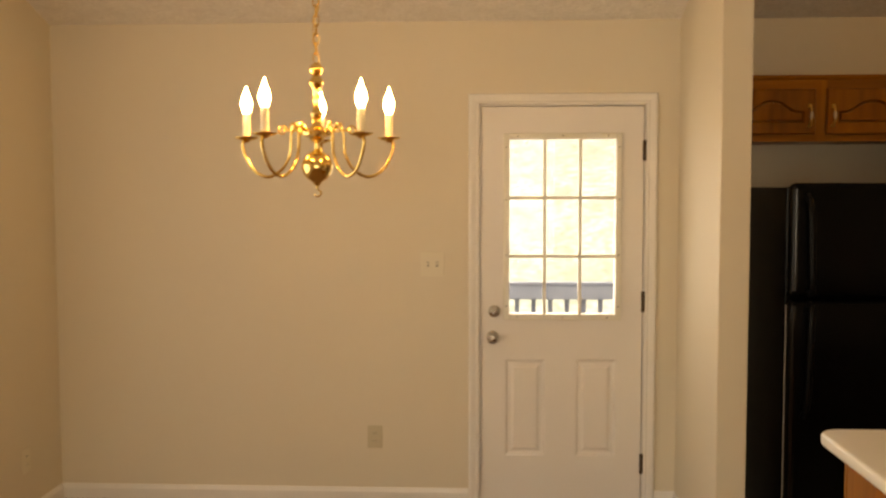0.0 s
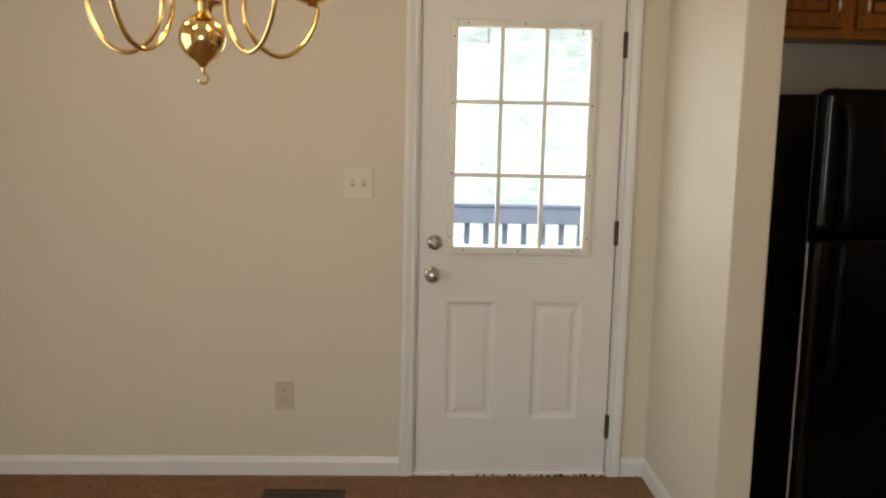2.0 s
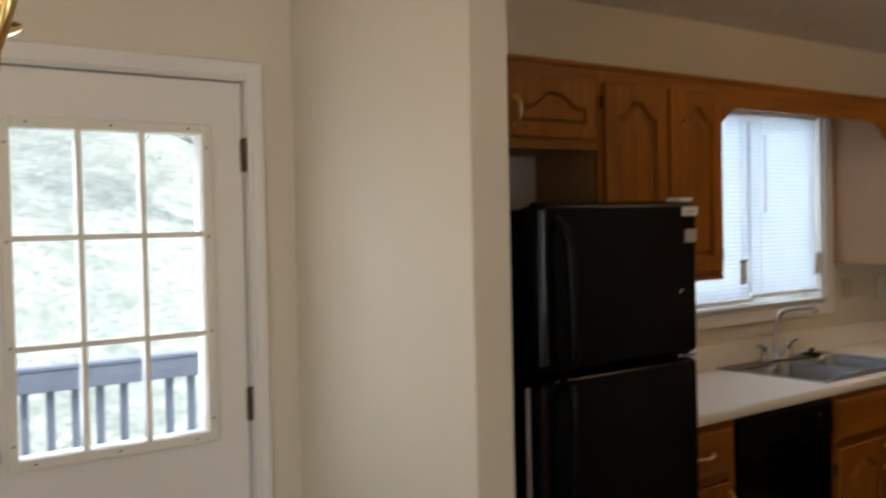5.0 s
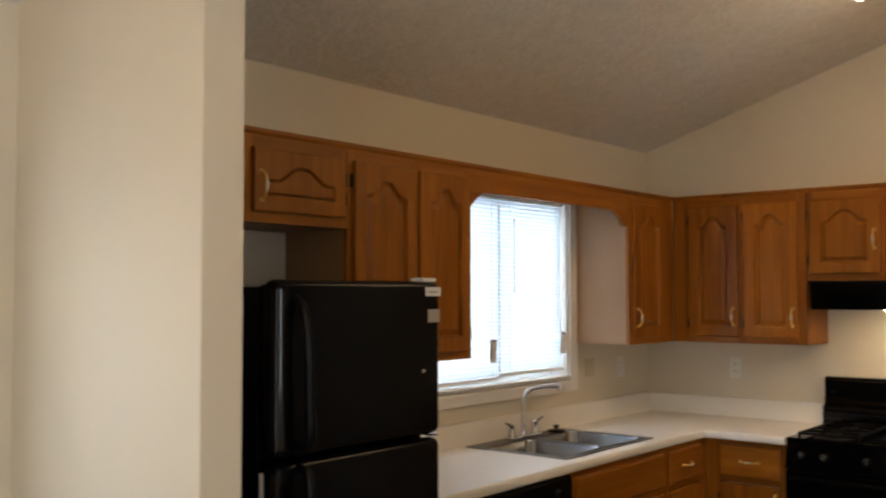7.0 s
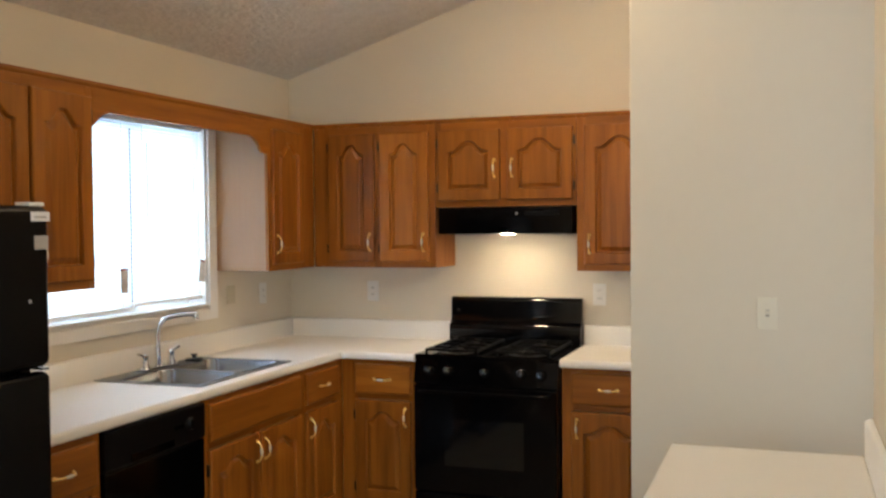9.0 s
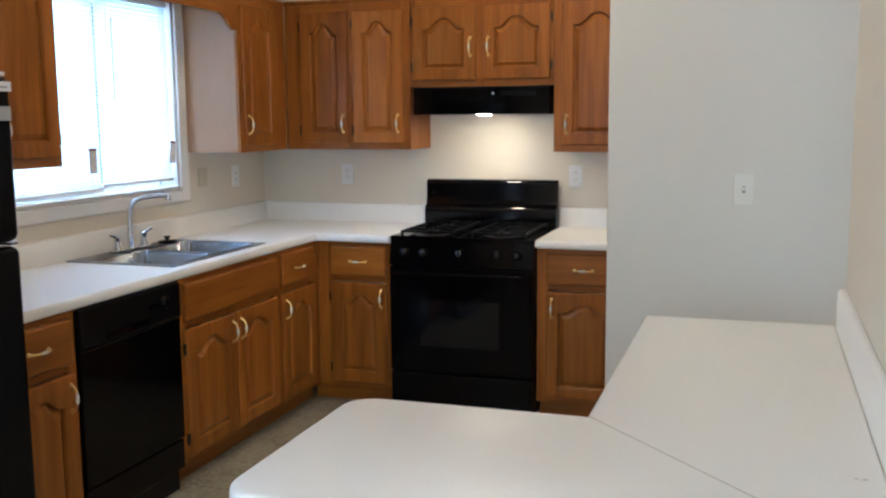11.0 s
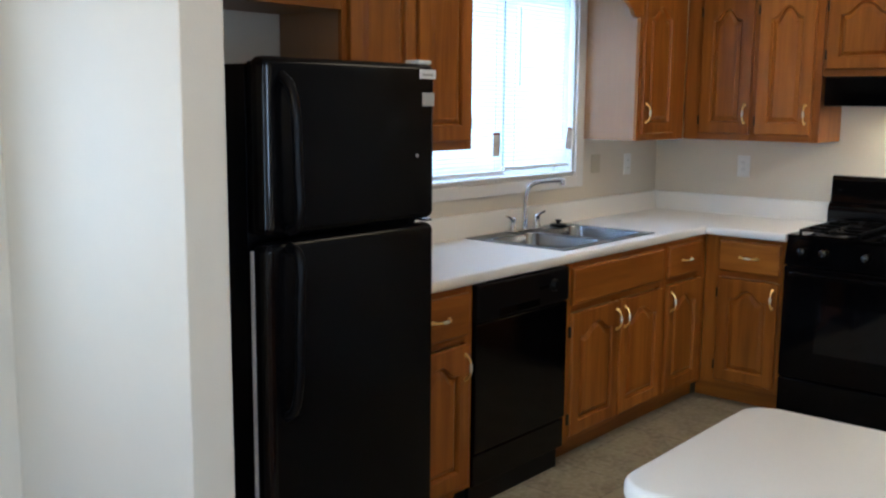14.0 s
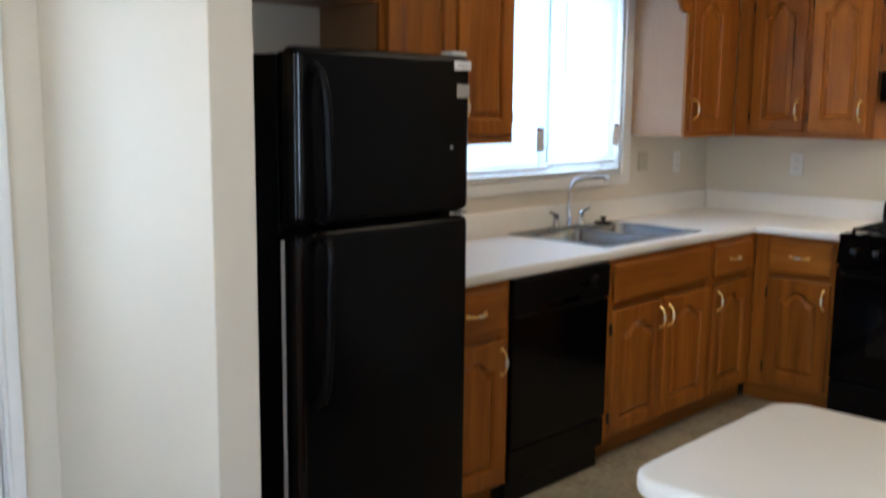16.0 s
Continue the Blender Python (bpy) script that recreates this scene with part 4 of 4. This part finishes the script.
part("indicator", lathe([(0.006, 0), (0.006, 0.003), (0, 0.004)], 10, pose(0.43, -0.372, 0.106, 90, 0, 0)), SILVER, hd)
part("lamp_lens", lathe([(0, -0.004), (0.024, -0.0035), (0.036, -0.002), (0.04, -0.0005)], 20, pose(0.355, -0.27, 0)), HOODLAMP, hd, "glowing frosted lamp lens", True)

# ---- refrigerator ----
fr = thing("refrigerator", 1.306, -0.03, 0, "black top-freezer refrigerator standing between the partition and the counter", "refrigerator")
W, D = 0.684, 0.752
part("body", box(0.002, W - 0.002, -0.67, 0, 0.03, 1.625, 0.006), BLACKT, fr)
fz = part("freezer_door", box(0, W, -D, -0.682, 1.165, 1.644, 0.026, seg=6), BLACKT, fr, "black pebbled freezer door", True)
fd = part("fridge_door", box(0, W, -D, -0.682, 0.10, 1.152, 0.026, seg=6), BLACKT, fr, "black pebbled refrigerator door", True)
part("freezer_gasket", box(0.012, W - 0.012, -0.683, -0.670, 1.175, 1.63), BLACKP, fr)
part("gasket", box(0.001, W - 0.012, -0.6825, -0.696, 0.11, 1.125), GASKET, fr, "pale grey door gasket")
part("kick_grille", box(0.01, W - 0.01, -0.685, -0.66, 0.0, 0.09, 0.003), BLACKP, fr)


def fridge_handle(z0, z1, parent):
    ends = [(0.062, -D + 0.004, z0), (0.066, -D - 0.030, z0 + (0.03 if z1 > z0 else -0.03)), (0.070, -D - 0.045, z0 + 0.25 * (z1 - z0)),
            (0.074, -D - 0.046, z0 + 0.6 * (z1 - z0)), (0.078, -D - 0.044, z1 - 0.03 * (1 if z1 > z0 else -1)), (0.078, -D + 0.002, z1)]
    pts = curve(ends, 6)
    b2 = tube(pts, 0.0135, 10)
    return part("handle", b2, BLACKP, parent, "curved black plastic handle", True)


for parent_, z0_, z1_ in ((fz, 1.19, 1.619), (fd, 0.125, 1.127)):
    rim_ = [(0.026, -D + 0.026)] + [(0.026 + 0.0268 * math.cos(radians(a)), -D + 0.026 + 0.0268 * math.sin(radians(a))) for a in range(176, 275, 7)]
    part("edge_trim", prism(rim_, "z", z0_, z1_), ENAMEL, parent_, "smooth glossy black door edge", True)
fridge_handle(1.595, 1.180, fz)
fridge_handle(0.66, 1.138, fd)
part("label", box(0.605, 0.679, -D - 0.0015, -D + 0.001, 1.598, 1.626), LABELW, fz, "white paper label")
part("label", box(0.617, 0.672, -D - 0.0015, -D + 0.001, 1.515, 1.556), SILVER, fz, "silver rating label")
part("label_text", box(0.617, 0.665, -D - 0.002, -D - 0.0014, 1.607, 1.613), SILVER, fz)
# The cover's pale colour stands in for a small white highlight on it.
part("hinge_cover", box(0.618, 0.68, -0.735, -0.68, 1.6425, 1.655, 0.004), PLATEW, fr, "plastic hinge cover, its white highlight put into the pale colour")
part("middle_hinge", box(0.655, 0.683, -0.738, -0.67, 1.1545, 1.1625, 0.001), STEEL, fr, "bright metal hinge plate")
part("screw_cap", lathe([(0.006, 0), (0.005, 0.003), (0, 0.004)], 10, pose(0.595, -D, 1.365, 90, 0, 0)), SILVER, fz)

# ---- kitchen window with blinds ----
wd = thing("window_1", 3.365, 0.0, WZ0, "white sliding kitchen window with a wide painted casing", "window")
wd["kind"] = "structure"
bm = bmesh.new()
for x0, x1, z0, z1 in ((WX0, WX0 + 0.018, WZ0, WZ1), (WX1 - 0.018, WX1, WZ0, WZ1), (WX0 + 0.018, WX1 - 0.018, WZ0, WZ0 + 0.018), (WX0 + 0.018, WX1 - 0.018, WZ1 - 0.018, WZ1)):
    box(x0, x1, 0.0, 0.14, z0, z1, bm=bm)
rel(wd, part("jamb", bm, TRIM, wd))
bm = bmesh.new()
for x0, x1, z0, z1 in ((WX0 - 0.06, WX0 + 0.006, WZ0 - 0.052, WZ1), (WX1 - 0.006, WX1 + 0.066, WZ0 - 0.052, WZ1), (WX0 + 0.006, WX1 - 0.006, WZ0 - 0.052, WZ0 + 0.006)):
    box(x0, x1, -0.017, -0.002, z0, z1, 0.004, bm=bm)
rel(wd, part("casing", bm, TRIM, wd))
rel(wd, part("sill", box(WX0 + 0.008, WX1 - 0.008, -0.016, 0.06, WZ0 + 0.019, WZ0 + 0.030, 0.003), TRIM, wd))
MID = 3.42
for x0, x1, y0 in ((WX0 + 0.02, MID + 0.012, 0.078), (MID - 0.012, WX1 - 0.02, 0.105)):
    bm = bmesh.new()
    for a, b, c, e in ((x0, x0 + 0.024, WZ0 + 0.02, WZ1 - 0.02), (x1 - 0.024, x1, WZ0 + 0.02, WZ1 - 0.02), (x0 + 0.024, x1 - 0.024, WZ0 + 0.02, WZ0 + 0.07), (x0 + 0.024, x1 - 0.024, WZ1 - 0.065, WZ1 - 0.02)):
        box(a, b, y0, y0 + 0.024, c, e, 0.004, bm=bm)
    sash = rel(wd, part("sash", bm, VINYLW, wd))
    gp = part("pane", box(x0 + 0.025, x1 - 0.025, y0 + 0.010, y0 + 0.014, WZ0 + 0.071, WZ1 - 0.066), GLASS, sash)
    gp.visible_shadow = False


def blind(x0, x1, zb, y, label):
    bl_ = thing("window_blind", (x0 + x1) / 2, y, zb, label, "blind", "blinds in the sink window")
    w2 = (x1 - x0) / 2
    top = WZ1 - 0.02 - zb
    part("headrail", box(-w2, w2, -0.014, 0.014, top - 0.026, top, 0.002), VINYLW, bl_)
    part("bottom_rail", box(-w2, w2, -0.012, 0.012, -0.004, 0.014, 0.003), VINYLW, bl_, "white plastic bottom rail")
    first = None
    z = 0.030
    ta = radians(61)
    while z < top - 0.03:
        if first is None:
            bm = bmesh.new()
            prof = []
            for i in range(5):
                u = -0.0125 + 0.025 * i / 4
                c = 0.0022 * (1 - (u / 0.0125) ** 2)
                prof.append((u * math.cos(ta) - c * math.sin(ta), u * math.sin(ta) + c * math.cos(ta)))
            rows = [[bm.verts.new((sx, p, q2)) for p, q2 in prof] for sx in (-w2 + 0.004, w2 - 0.004)]
            for i in range(4):
                bm.faces.new((rows[0][i], rows[0][i + 1], rows[1][i + 1], rows[1][i]))
            bmesh.ops.solidify(bm, geom=bm.faces[:], thickness=0.0005)
            first = part("slat", bm, BLIND, bl_)
            first.location.z = z
        else:
            s2 = first.copy()
            scene.collection.objects.link(s2)
            s2.location.z = z
        z += 0.0195
    for sx in (-w2 * 0.75, w2 * 0.75):
        part("ladder_cord", tube([(sx, -0.016, 0.01), (sx, -0.016, top - 0.02)], 0.0008, 5), VINYLW, bl_)
    return bl_


b_left = blind(WX0 + 0.024, MID - 0.0005, WZ0 + 0.046, 0.030, "lowered white mini blind over the fixed half of the window")
b_right = blind(MID + 0.0005, WX1 - 0.024, WZ0 + 0.062, 0.030, "lowered white mini blind with a tilt wand")
part("tilt_wand", tube([(-0.18, -0.022, 0.77), (-0.182, -0.024, 0.40)], 0.003, 6), PAPER, b_right, "thin grey tilt wand", True)
for ob, x, tilt in ((b_left, 0.24, 0), (b_right, 0.265, 12)):
    bm = box(-0.026, 0.026, -0.001, 0.001, -0.055, 0.055)
    box(-0.026, 0.026, -0.0016, 0.001, 0.046, 0.0555, bm=bm, mi=1)
    bmesh.ops.transform(bm, matrix=pose(x, -0.022, 0.14, 0, tilt, 0), verts=bm.verts)
    part("safety_tag", bm, (PAPER, mat("red_print", (0.25, 0.06, 0.05), 0.7)), ob, "grey paper warning tag with a red top")

# ---- plates ----


def plate(name, x, y, z, rz, w, h, kind, material, label):
    p = thing(name, x, y, z, label, "switch" if kind == "switch" else "outlet", "wall plates", rz)
    part("cover", box(-w / 2, w / 2, -0.0065, -0.001, -h / 2, h / 2, 0.0025), material, p)
    if kind == "switch":
        n = 2 if w > 0.1 else 1
        for i in range(n):
            cx = (i - (n - 1) / 2) * 0.046
            part("slot", box(cx - 0.006, cx + 0.006, -0.0072, -0.006, -0.013, 0.013), SLOTG, p)
            part("toggle", box(cx - 0.0045, cx + 0.0045, -0.018, -0.006, -0.003, 0.010, 0.001), material, p)
    elif kind == "outlet":
        for s in (-1, 1):
            fc = part("socket", box(-0.017, 0.017, -0.0085, -0.006, s * 0.020 - 0.0135, s * 0.020 + 0.0135, 0.002), material, p)
            for dx in (-0.0065, 0.0065):
                part("slot", box(dx - 0.0012, dx + 0.0012, -0.0089, -0.0084, s * 0.020 - 0.004, s * 0.020 + 0.006), SLOT, fc)
    for s in (-1, 1) if kind != "outlet" else (0,):
        part("screw", lathe([(0.003, 0), (0.003, 0.001), (0, 0.0015)], 8, pose(0, -0.0063, s * h * 0.36, 90, 0, 0)), material, p)
    return p


plate("light_switch", -0.247, 0, 1.238, 0, 0.118, 0.125, "switch", PLATE, "ivory double light switch plate beside the door")
plate("wall_outlet", -0.546, 0, 0.345, 0, 0.076, 0.118, "outlet", PLATED, "tan wall outlet above the baseboard")
plate("wall_outlet", -2.2, -0.39, 0.31, 90, 0.076, 0.118, "outlet", PLATE, "ivory wall outlet low on the wall")
plate("light_switch", XP, -2.779, 1.238, -90, 0.073, 0.118, "switch", PLATE, "ivory single light switch plate beside the counter")
plate("wall_outlet", 4.9, -0.545, 1.188, -90, 0.073, 0.118, "outlet", PLATEW, "white wall outlet above the backsplash")
plate("wall_outlet", 4.9, -1.885, 1.188, -90, 0.073, 0.118, "outlet", PLATEW, "white wall outlet beside the range")
plate("wall_outlet", 4.555, 0, 1.19, 0, 0.073, 0.118, "outlet", PLATEW, "white wall outlet near the corner")
plate("blank_plate", 4.215, 0, 1.205, 0, 0.085, 0.10, "blank", PLATED, "tan blank wall plate under the corner cabinet")

# ---- floor register ----
fv = thing("floor_register", -0.446, -0.225, 0.0, "brown painted metal floor register set in the carpet", "floor vent")
bm = bmesh.new()
for x0, x1, y0, y1 in ((-0.165, 0.165, -0.058, -0.044), (-0.165, 0.165, 0.044, 0.058), (-0.165, -0.15, -0.044, 0.044), (0.15, 0.165, -0.044, 0.044)):
    box(x0, x1, y0, y1, 0.0, 0.006, 0.002, bm=bm)
part("frame", bm, VENTM, fv)
part("duct", box(-0.15, 0.15, -0.044, 0.044, 0.0005, 0.0015), SLOT, fv, "dark duct opening")
slat0 = part("slat", box(-0.0035, 0.0035, -0.044, 0.044, 0.001, 0.005), VENTM, fv)
for i in range(22):
    s = slat0 if i == 0 else slat0.copy()
    if i:
        scene.collection.objects.link(s)
    s.location.x = -0.143 + i * 0.0136
part("rib", box(-0.15, 0.15, -0.003, 0.003, 0.002, 0.0058), VENTM, fv)

# ---- chandelier ----
CX, CY, CZ = -0.510, -1.790, 1.698
ch = thing("chandelier", CX, CY, CZ, "polished brass five-arm chandelier with lit flame bulbs, hanging from a chain", "chandelier")
prof = [(0, -0.075), (0.004, -0.072), (0.005, -0.062), (0.012, -0.056), (0.014, -0.051), (0.026, -0.044), (0.036, -0.036), (0.045, -0.023), (0.050, -0.008), (0.0505, 0.004), (0.047, 0.020), (0.038, 0.034), (0.026, 0.044), (0.016, 0.050), (0.010, 0.056),
        (0.010, 0.075), (0.020, 0.082), (0.026, 0.092), (0.052, 0.100), (0.054, 0.112), (0.030, 0.120), (0.016, 0.132), (0.013, 0.150), (0.020, 0.160), (0.022, 0.170), (0.013, 0.180), (0.011, 0.205), (0.014, 0.222),
        (0.010, 0.240), (0.018, 0.256), (0.023, 0.268), (0.018, 0.280), (0.012, 0.290), (0.020, 0.300), (0.024, 0.312), (0.017, 0.324), (0.006, 0.332), (0, 0.333)]
part("column", lathe(prof, 28), BRASS, ch, smooth=True)
hook = [(0.011 * math.sin(a), 0, -0.085 - 0.011 * math.cos(a)) for a in np.linspace(math.pi, -0.9 * math.pi / 2, 12)]
part("hook", tube(hook, 0.0028, 8), BRASS, ch, smooth=True)
RA = 0.245
arm_pts = [(0.045, 0, 0.106), (0.072, 0, 0.128), (0.088, 0, 0.105), (0.093, 0, 0.045), (0.118, 0, -0.004), (0.165, 0, -0.032), (0.212, 0, -0.018), (0.245, 0, 0.024), (0.260, 0, 0.070), (RA, 0, 0.092)]
scroll = [(0.052 + 0.004 + 0.05 * k / 30 + 0.016 * math.cos(-2.6 + k * 0.33) * (1 - k / 60), 0, 0.128 + 0.016 * math.sin(-2.6 + k * 0.33) * (1 - k / 60)) for k in range(31)]
scroll2 = [(0.118 + (0.019 - 0.0005 * k) * math.cos(3.4 - k * 0.30), 0, 0.116 + (0.019 - 0.0005 * k) * math.sin(3.4 - k * 0.30)) for k in range(28)]
for i in range(5):
    mrot = pose(0, 0, 0, 0, 0, 97 + 72 * i)
    bm = tube(curve(arm_pts, 8), 0.0055, 10)
    bmesh.ops.transform(bm, matrix=mrot, verts=bm.verts)
    arm = part("arm", bm, BRASS, ch, smooth=True)
    bm = tube(scroll, 0.0035, 8)
    tube(scroll2, 0.003, 8, bm)
    bmesh.ops.transform(bm, matrix=mrot, verts=bm.verts)
    part("scroll", bm, BRASS, arm, smooth=True)
    at = mrot @ Matrix.Translation((RA, 0, 0.088))
    part("drip_pan", lathe([(0.006, -0.008), (0.012, -0.003), (0.030, 0.002), (0.038, 0.007), (0.039, 0.010), (0.030, 0.006), (0.014, 0.004), (0.013, 0.014), (0, 0.014)], 22, at), BRASS, arm, smooth=True)
    part("candle_sleeve", lathe([(0.0125, 0.008), (0.0125, 0.082), (0.010, 0.086), (0, 0.086)], 16, at), SLEEVE, arm, "ivory candle sleeve", True)
    part("bulb", lathe([(0.008, 0.086), (0.011, 0.092), (0.0165, 0.106), (0.0178, 0.117), (0.0155, 0.132), (0.0095, 0.148), (0.0045, 0.160), (0.0025, 0.170), (0, 0.176)], 16, at), BULB, arm, "lit clear flame-tip bulb", True)
zc = Z0 - SLOPE * CY - CZ
loops = int((zc - 0.333 - 0.03) / 0.030)
for i in range(loops):
    z = 0.345 + 0.030 * i
    pts = [(0.0095 * math.cos(a), 0, z + 0.021 * math.sin(a)) for a in np.linspace(0, 2 * math.pi, 12, endpoint=False)]
    if i % 2:
        pts = [(0, px, pz) for px, _, pz in pts]
    part("chain_link", tube(pts, 0.0024, 6, closed=True), BRASS, ch, smooth=True)
wire = [(0.010 * math.cos(k * 0.55), 0.010 * math.sin(k * 0.55), 0.33 + (zc - 0.36) * k / 60) for k in range(61)]
part("cord", tube(wire, 0.0022, 6), mat("clear_gold_cord", (0.55, 0.38, 0.16), 0.4), ch, "gold cord woven through the chain", True)
part("canopy", lathe([(0.0, 0), (0.012, 0.0), (0.022, 0.012), (0.055, 0.020), (0.064, 0.040), (0.064, 0.064)], 24, pose(0, 0, zc - 0.045)), BRASS, ch, smooth=True)

# ---- kitchen ceiling light ----
kl = thing("ceiling_light", 3.33, -1.66, Z0 + SLOPE * 1.66, "lit rectangular fluorescent ceiling light with a white diffuser", "ceiling light")
kl.matrix_world = Matrix.Translation((3.33, -1.66, Z0 + SLOPE * 1.66)) @ pose(0, 0, 0, -math.degrees(math.atan(SLOPE)), 0, 0)
part("housing", box(-0.62, 0.62, -0.19, 0.19, -0.03, 0.0, 0.004), VINYLW, kl)
part("diffuser", box(-0.60, 0.60, -0.17, 0.17, -0.085, -0.031, 0.02), DIFF, kl, "glowing white acrylic diffuser")

# ---- outdoors ----
dk = thing("deck", 0.6, 1.0, -0.12, "weathered grey wooden deck outside the back door", "deck")
dk0 = None
for i in range(16):
    b_ = part("board", box(-2.4, 2.4, -0.068, 0.068, -0.035, 0.0, 0.003), DECK, dk) if dk0 is None else dk0.copy()
    if dk0 is None:
        dk0 = b_
    else:
        scene.collection.objects.link(b_)
    b_.location.y = -0.78 + i * 0.142
RAIL_Y, RAIL_Z, BAL_GAP = 2.3, 0.896, 0.124
rl = thing("deck_railing", 0.6, RAIL_Y, -0.12, "wooden deck railing with square balusters, open shade put into its blue-grey colour", "railing")
ZT = RAIL_Z + 0.12
part("top_rail", box(-2.4, 2.4, -0.02, 0.018, ZT - 0.105, ZT, 0.004), RAILM, rl)
part("cap", box(-2.4, 2.4, -0.024, 0.058, ZT + 0.001, ZT + 0.022, 0.004), RAILM, rl)
part("bottom_rail", box(-2.4, 2.4, -0.018, 0.018, 0.10, 0.185, 0.004), RAILM, rl)
bal0 = None
for i in range(int(4.7 / BAL_GAP)):
    b_ = part("baluster", box(-0.017, 0.017, 0.019, 0.053, 0.06, ZT - 0.003, 0.002), RAILM, rl) if bal0 is None else bal0.copy()
    if bal0 is None:
        bal0 = b_
    else:
        scene.collection.objects.link(b_)
    b_.location.x = -2.34 + i * BAL_GAP
for x in (-2.35, 0.1 - 2.0 + 0.6, 2.35):
    part("post", box(x - 0.044, x + 0.044, 0.054, 0.142, -0.9, ZT + 0.0, 0.004), RAILM, rl)

bm = bmesh.new()
NG = 46
gv = []
for i in range(NG):
    for k in range(NG):
        u, v = i / (NG - 1) * 2 - 1, k / (NG - 1) * 2 - 1
        x = math.copysign(abs(u) ** 2.6, u) * 600 + 1
        y = math.copysign(abs(v) ** 2.6, v) * 600
        rise = 0.0
        if y > 3:
            rise = min(16.0, (y - 3) * 0.42)
        z = -1.1 + rise + (0.5 * noise.noise((x * 0.15, y * 0.15, 0)) if y > 2 else 0)
        gv.append(bm.verts.new((x, y, z)))
for i in range(NG - 1):
    for k in range(NG - 1):
        bm.faces.new((gv[i * NG + k], gv[i * NG + k + 1], gv[(i + 1) * NG + k + 1], gv[(i + 1) * NG + k]))
structure("ground", bm, EARTH, "wooded slope covered in pale leaf litter", "ground")


def ground_z(x, y):
    return -1.1 + (min(16.0, (y - 3) * 0.42) if y > 3 else 0)


def tree(x, y, height, leaves, seed, spread):
    rnd = random.Random(seed)
    tr = thing("tree", x, y, ground_z(x, y) - 0.2, "slender tree with thin branches and sparse pale leaves on the slope", "tree", "trees behind the deck")
    bm = bmesh.new()
    tips = []

    def limb(p, d, ln, r, depth):
        pts, q = [p], p.copy()
        for _ in range(4):
            d = (d + Vector((rnd.uniform(-.2, .2), rnd.uniform(-.2, .2), rnd.uniform(-.05, .15)))).normalized()
            q = q + d * ln / 4
            pts.append(q.copy())
        tube(pts, [r * (1 - 0.17 * i) for i in range(5)], 6, bm)
        tips.extend(pts[2:])
        if depth:
            for _ in range(4 if depth > 1 else 3):
                k = rnd.choice((1, 2, 3, 4))
                a = rnd.uniform(0, 6.28)
                nd = (d * 0.6 + Vector((math.cos(a), math.sin(a), rnd.uniform(0.0, 0.6))) * 0.8).normalized()
                limb(pts[k], nd, ln * rnd.uniform(0.35, 0.6), r * 0.5, depth - 1)
    limb(Vector((0, 0, 0)), Vector((0, 0, 1)), height, 0.10 * height / 6, 3)
    part("trunk", bm, BARK, tr, smooth=True)
    verts, faces = [], []
    for _ in range(leaves):
        c = rnd.choice(tips) + Vector((rnd.gauss(0, spread), rnd.gauss(0, spread), rnd.gauss(0, spread)))
        a = Vector((rnd.gauss(0, 1), rnd.gauss(0, 1), rnd.gauss(0, 1))).normalized()
        b = a.orthogonal().normalized()
        s = rnd.uniform(0.018, 0.045)
        k = len(verts)
        verts += [c + a * s, c + b * s * 0.45, c - a * s, c - b * s * 0.45]
        faces.append((k, k + 1, k + 2, k + 3))
    me = bpy.data.meshes.new("crown")
    me.from_pydata([tuple(v) for v in verts], [], faces)
    me.materials.append(LEAF)
    cr = new("crown", me)
    cr.parent = tr


rt = random.Random(5)
for i in range(14):
    tree(rt.uniform(-7, 14), rt.uniform(9, 22), rt.uniform(3.5, 6.5), 2400, 40 + i, 0.35)
for i in range(4):
    tree(-1.0 + i * 1.3 + rt.uniform(-.3, .3), rt.uniform(8.5, 12), rt.uniform(1.4, 2.4), 420, 80 + i, 0.2)

# ---- unseen windows: west one inferred, south one added for fill light ----


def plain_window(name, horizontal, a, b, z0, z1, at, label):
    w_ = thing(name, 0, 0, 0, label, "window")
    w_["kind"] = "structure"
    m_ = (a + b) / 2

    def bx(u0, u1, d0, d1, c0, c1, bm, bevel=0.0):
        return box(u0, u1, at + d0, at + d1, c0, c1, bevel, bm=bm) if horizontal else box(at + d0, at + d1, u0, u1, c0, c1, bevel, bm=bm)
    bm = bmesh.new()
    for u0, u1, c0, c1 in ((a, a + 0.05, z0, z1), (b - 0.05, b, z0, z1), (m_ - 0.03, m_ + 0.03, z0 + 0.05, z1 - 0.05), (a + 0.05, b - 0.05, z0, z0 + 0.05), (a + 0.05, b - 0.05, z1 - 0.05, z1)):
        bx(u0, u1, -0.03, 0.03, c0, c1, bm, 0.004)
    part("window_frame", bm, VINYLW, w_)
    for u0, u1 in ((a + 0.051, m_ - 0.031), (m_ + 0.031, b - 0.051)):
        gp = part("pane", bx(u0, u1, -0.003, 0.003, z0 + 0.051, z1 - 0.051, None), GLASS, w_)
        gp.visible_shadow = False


plain_window("window_2", False, -3.3, -1.3, 0.5, 2.1, -2.30, "wide white living room window placed out of view for daylight")
# Added unseen window round the southern fill lamp.
plain_window("fill_window_south", True, -1.3, 0.9, 0.6, 2.2, -8.20, "wide white living room window placed out of view for daylight")
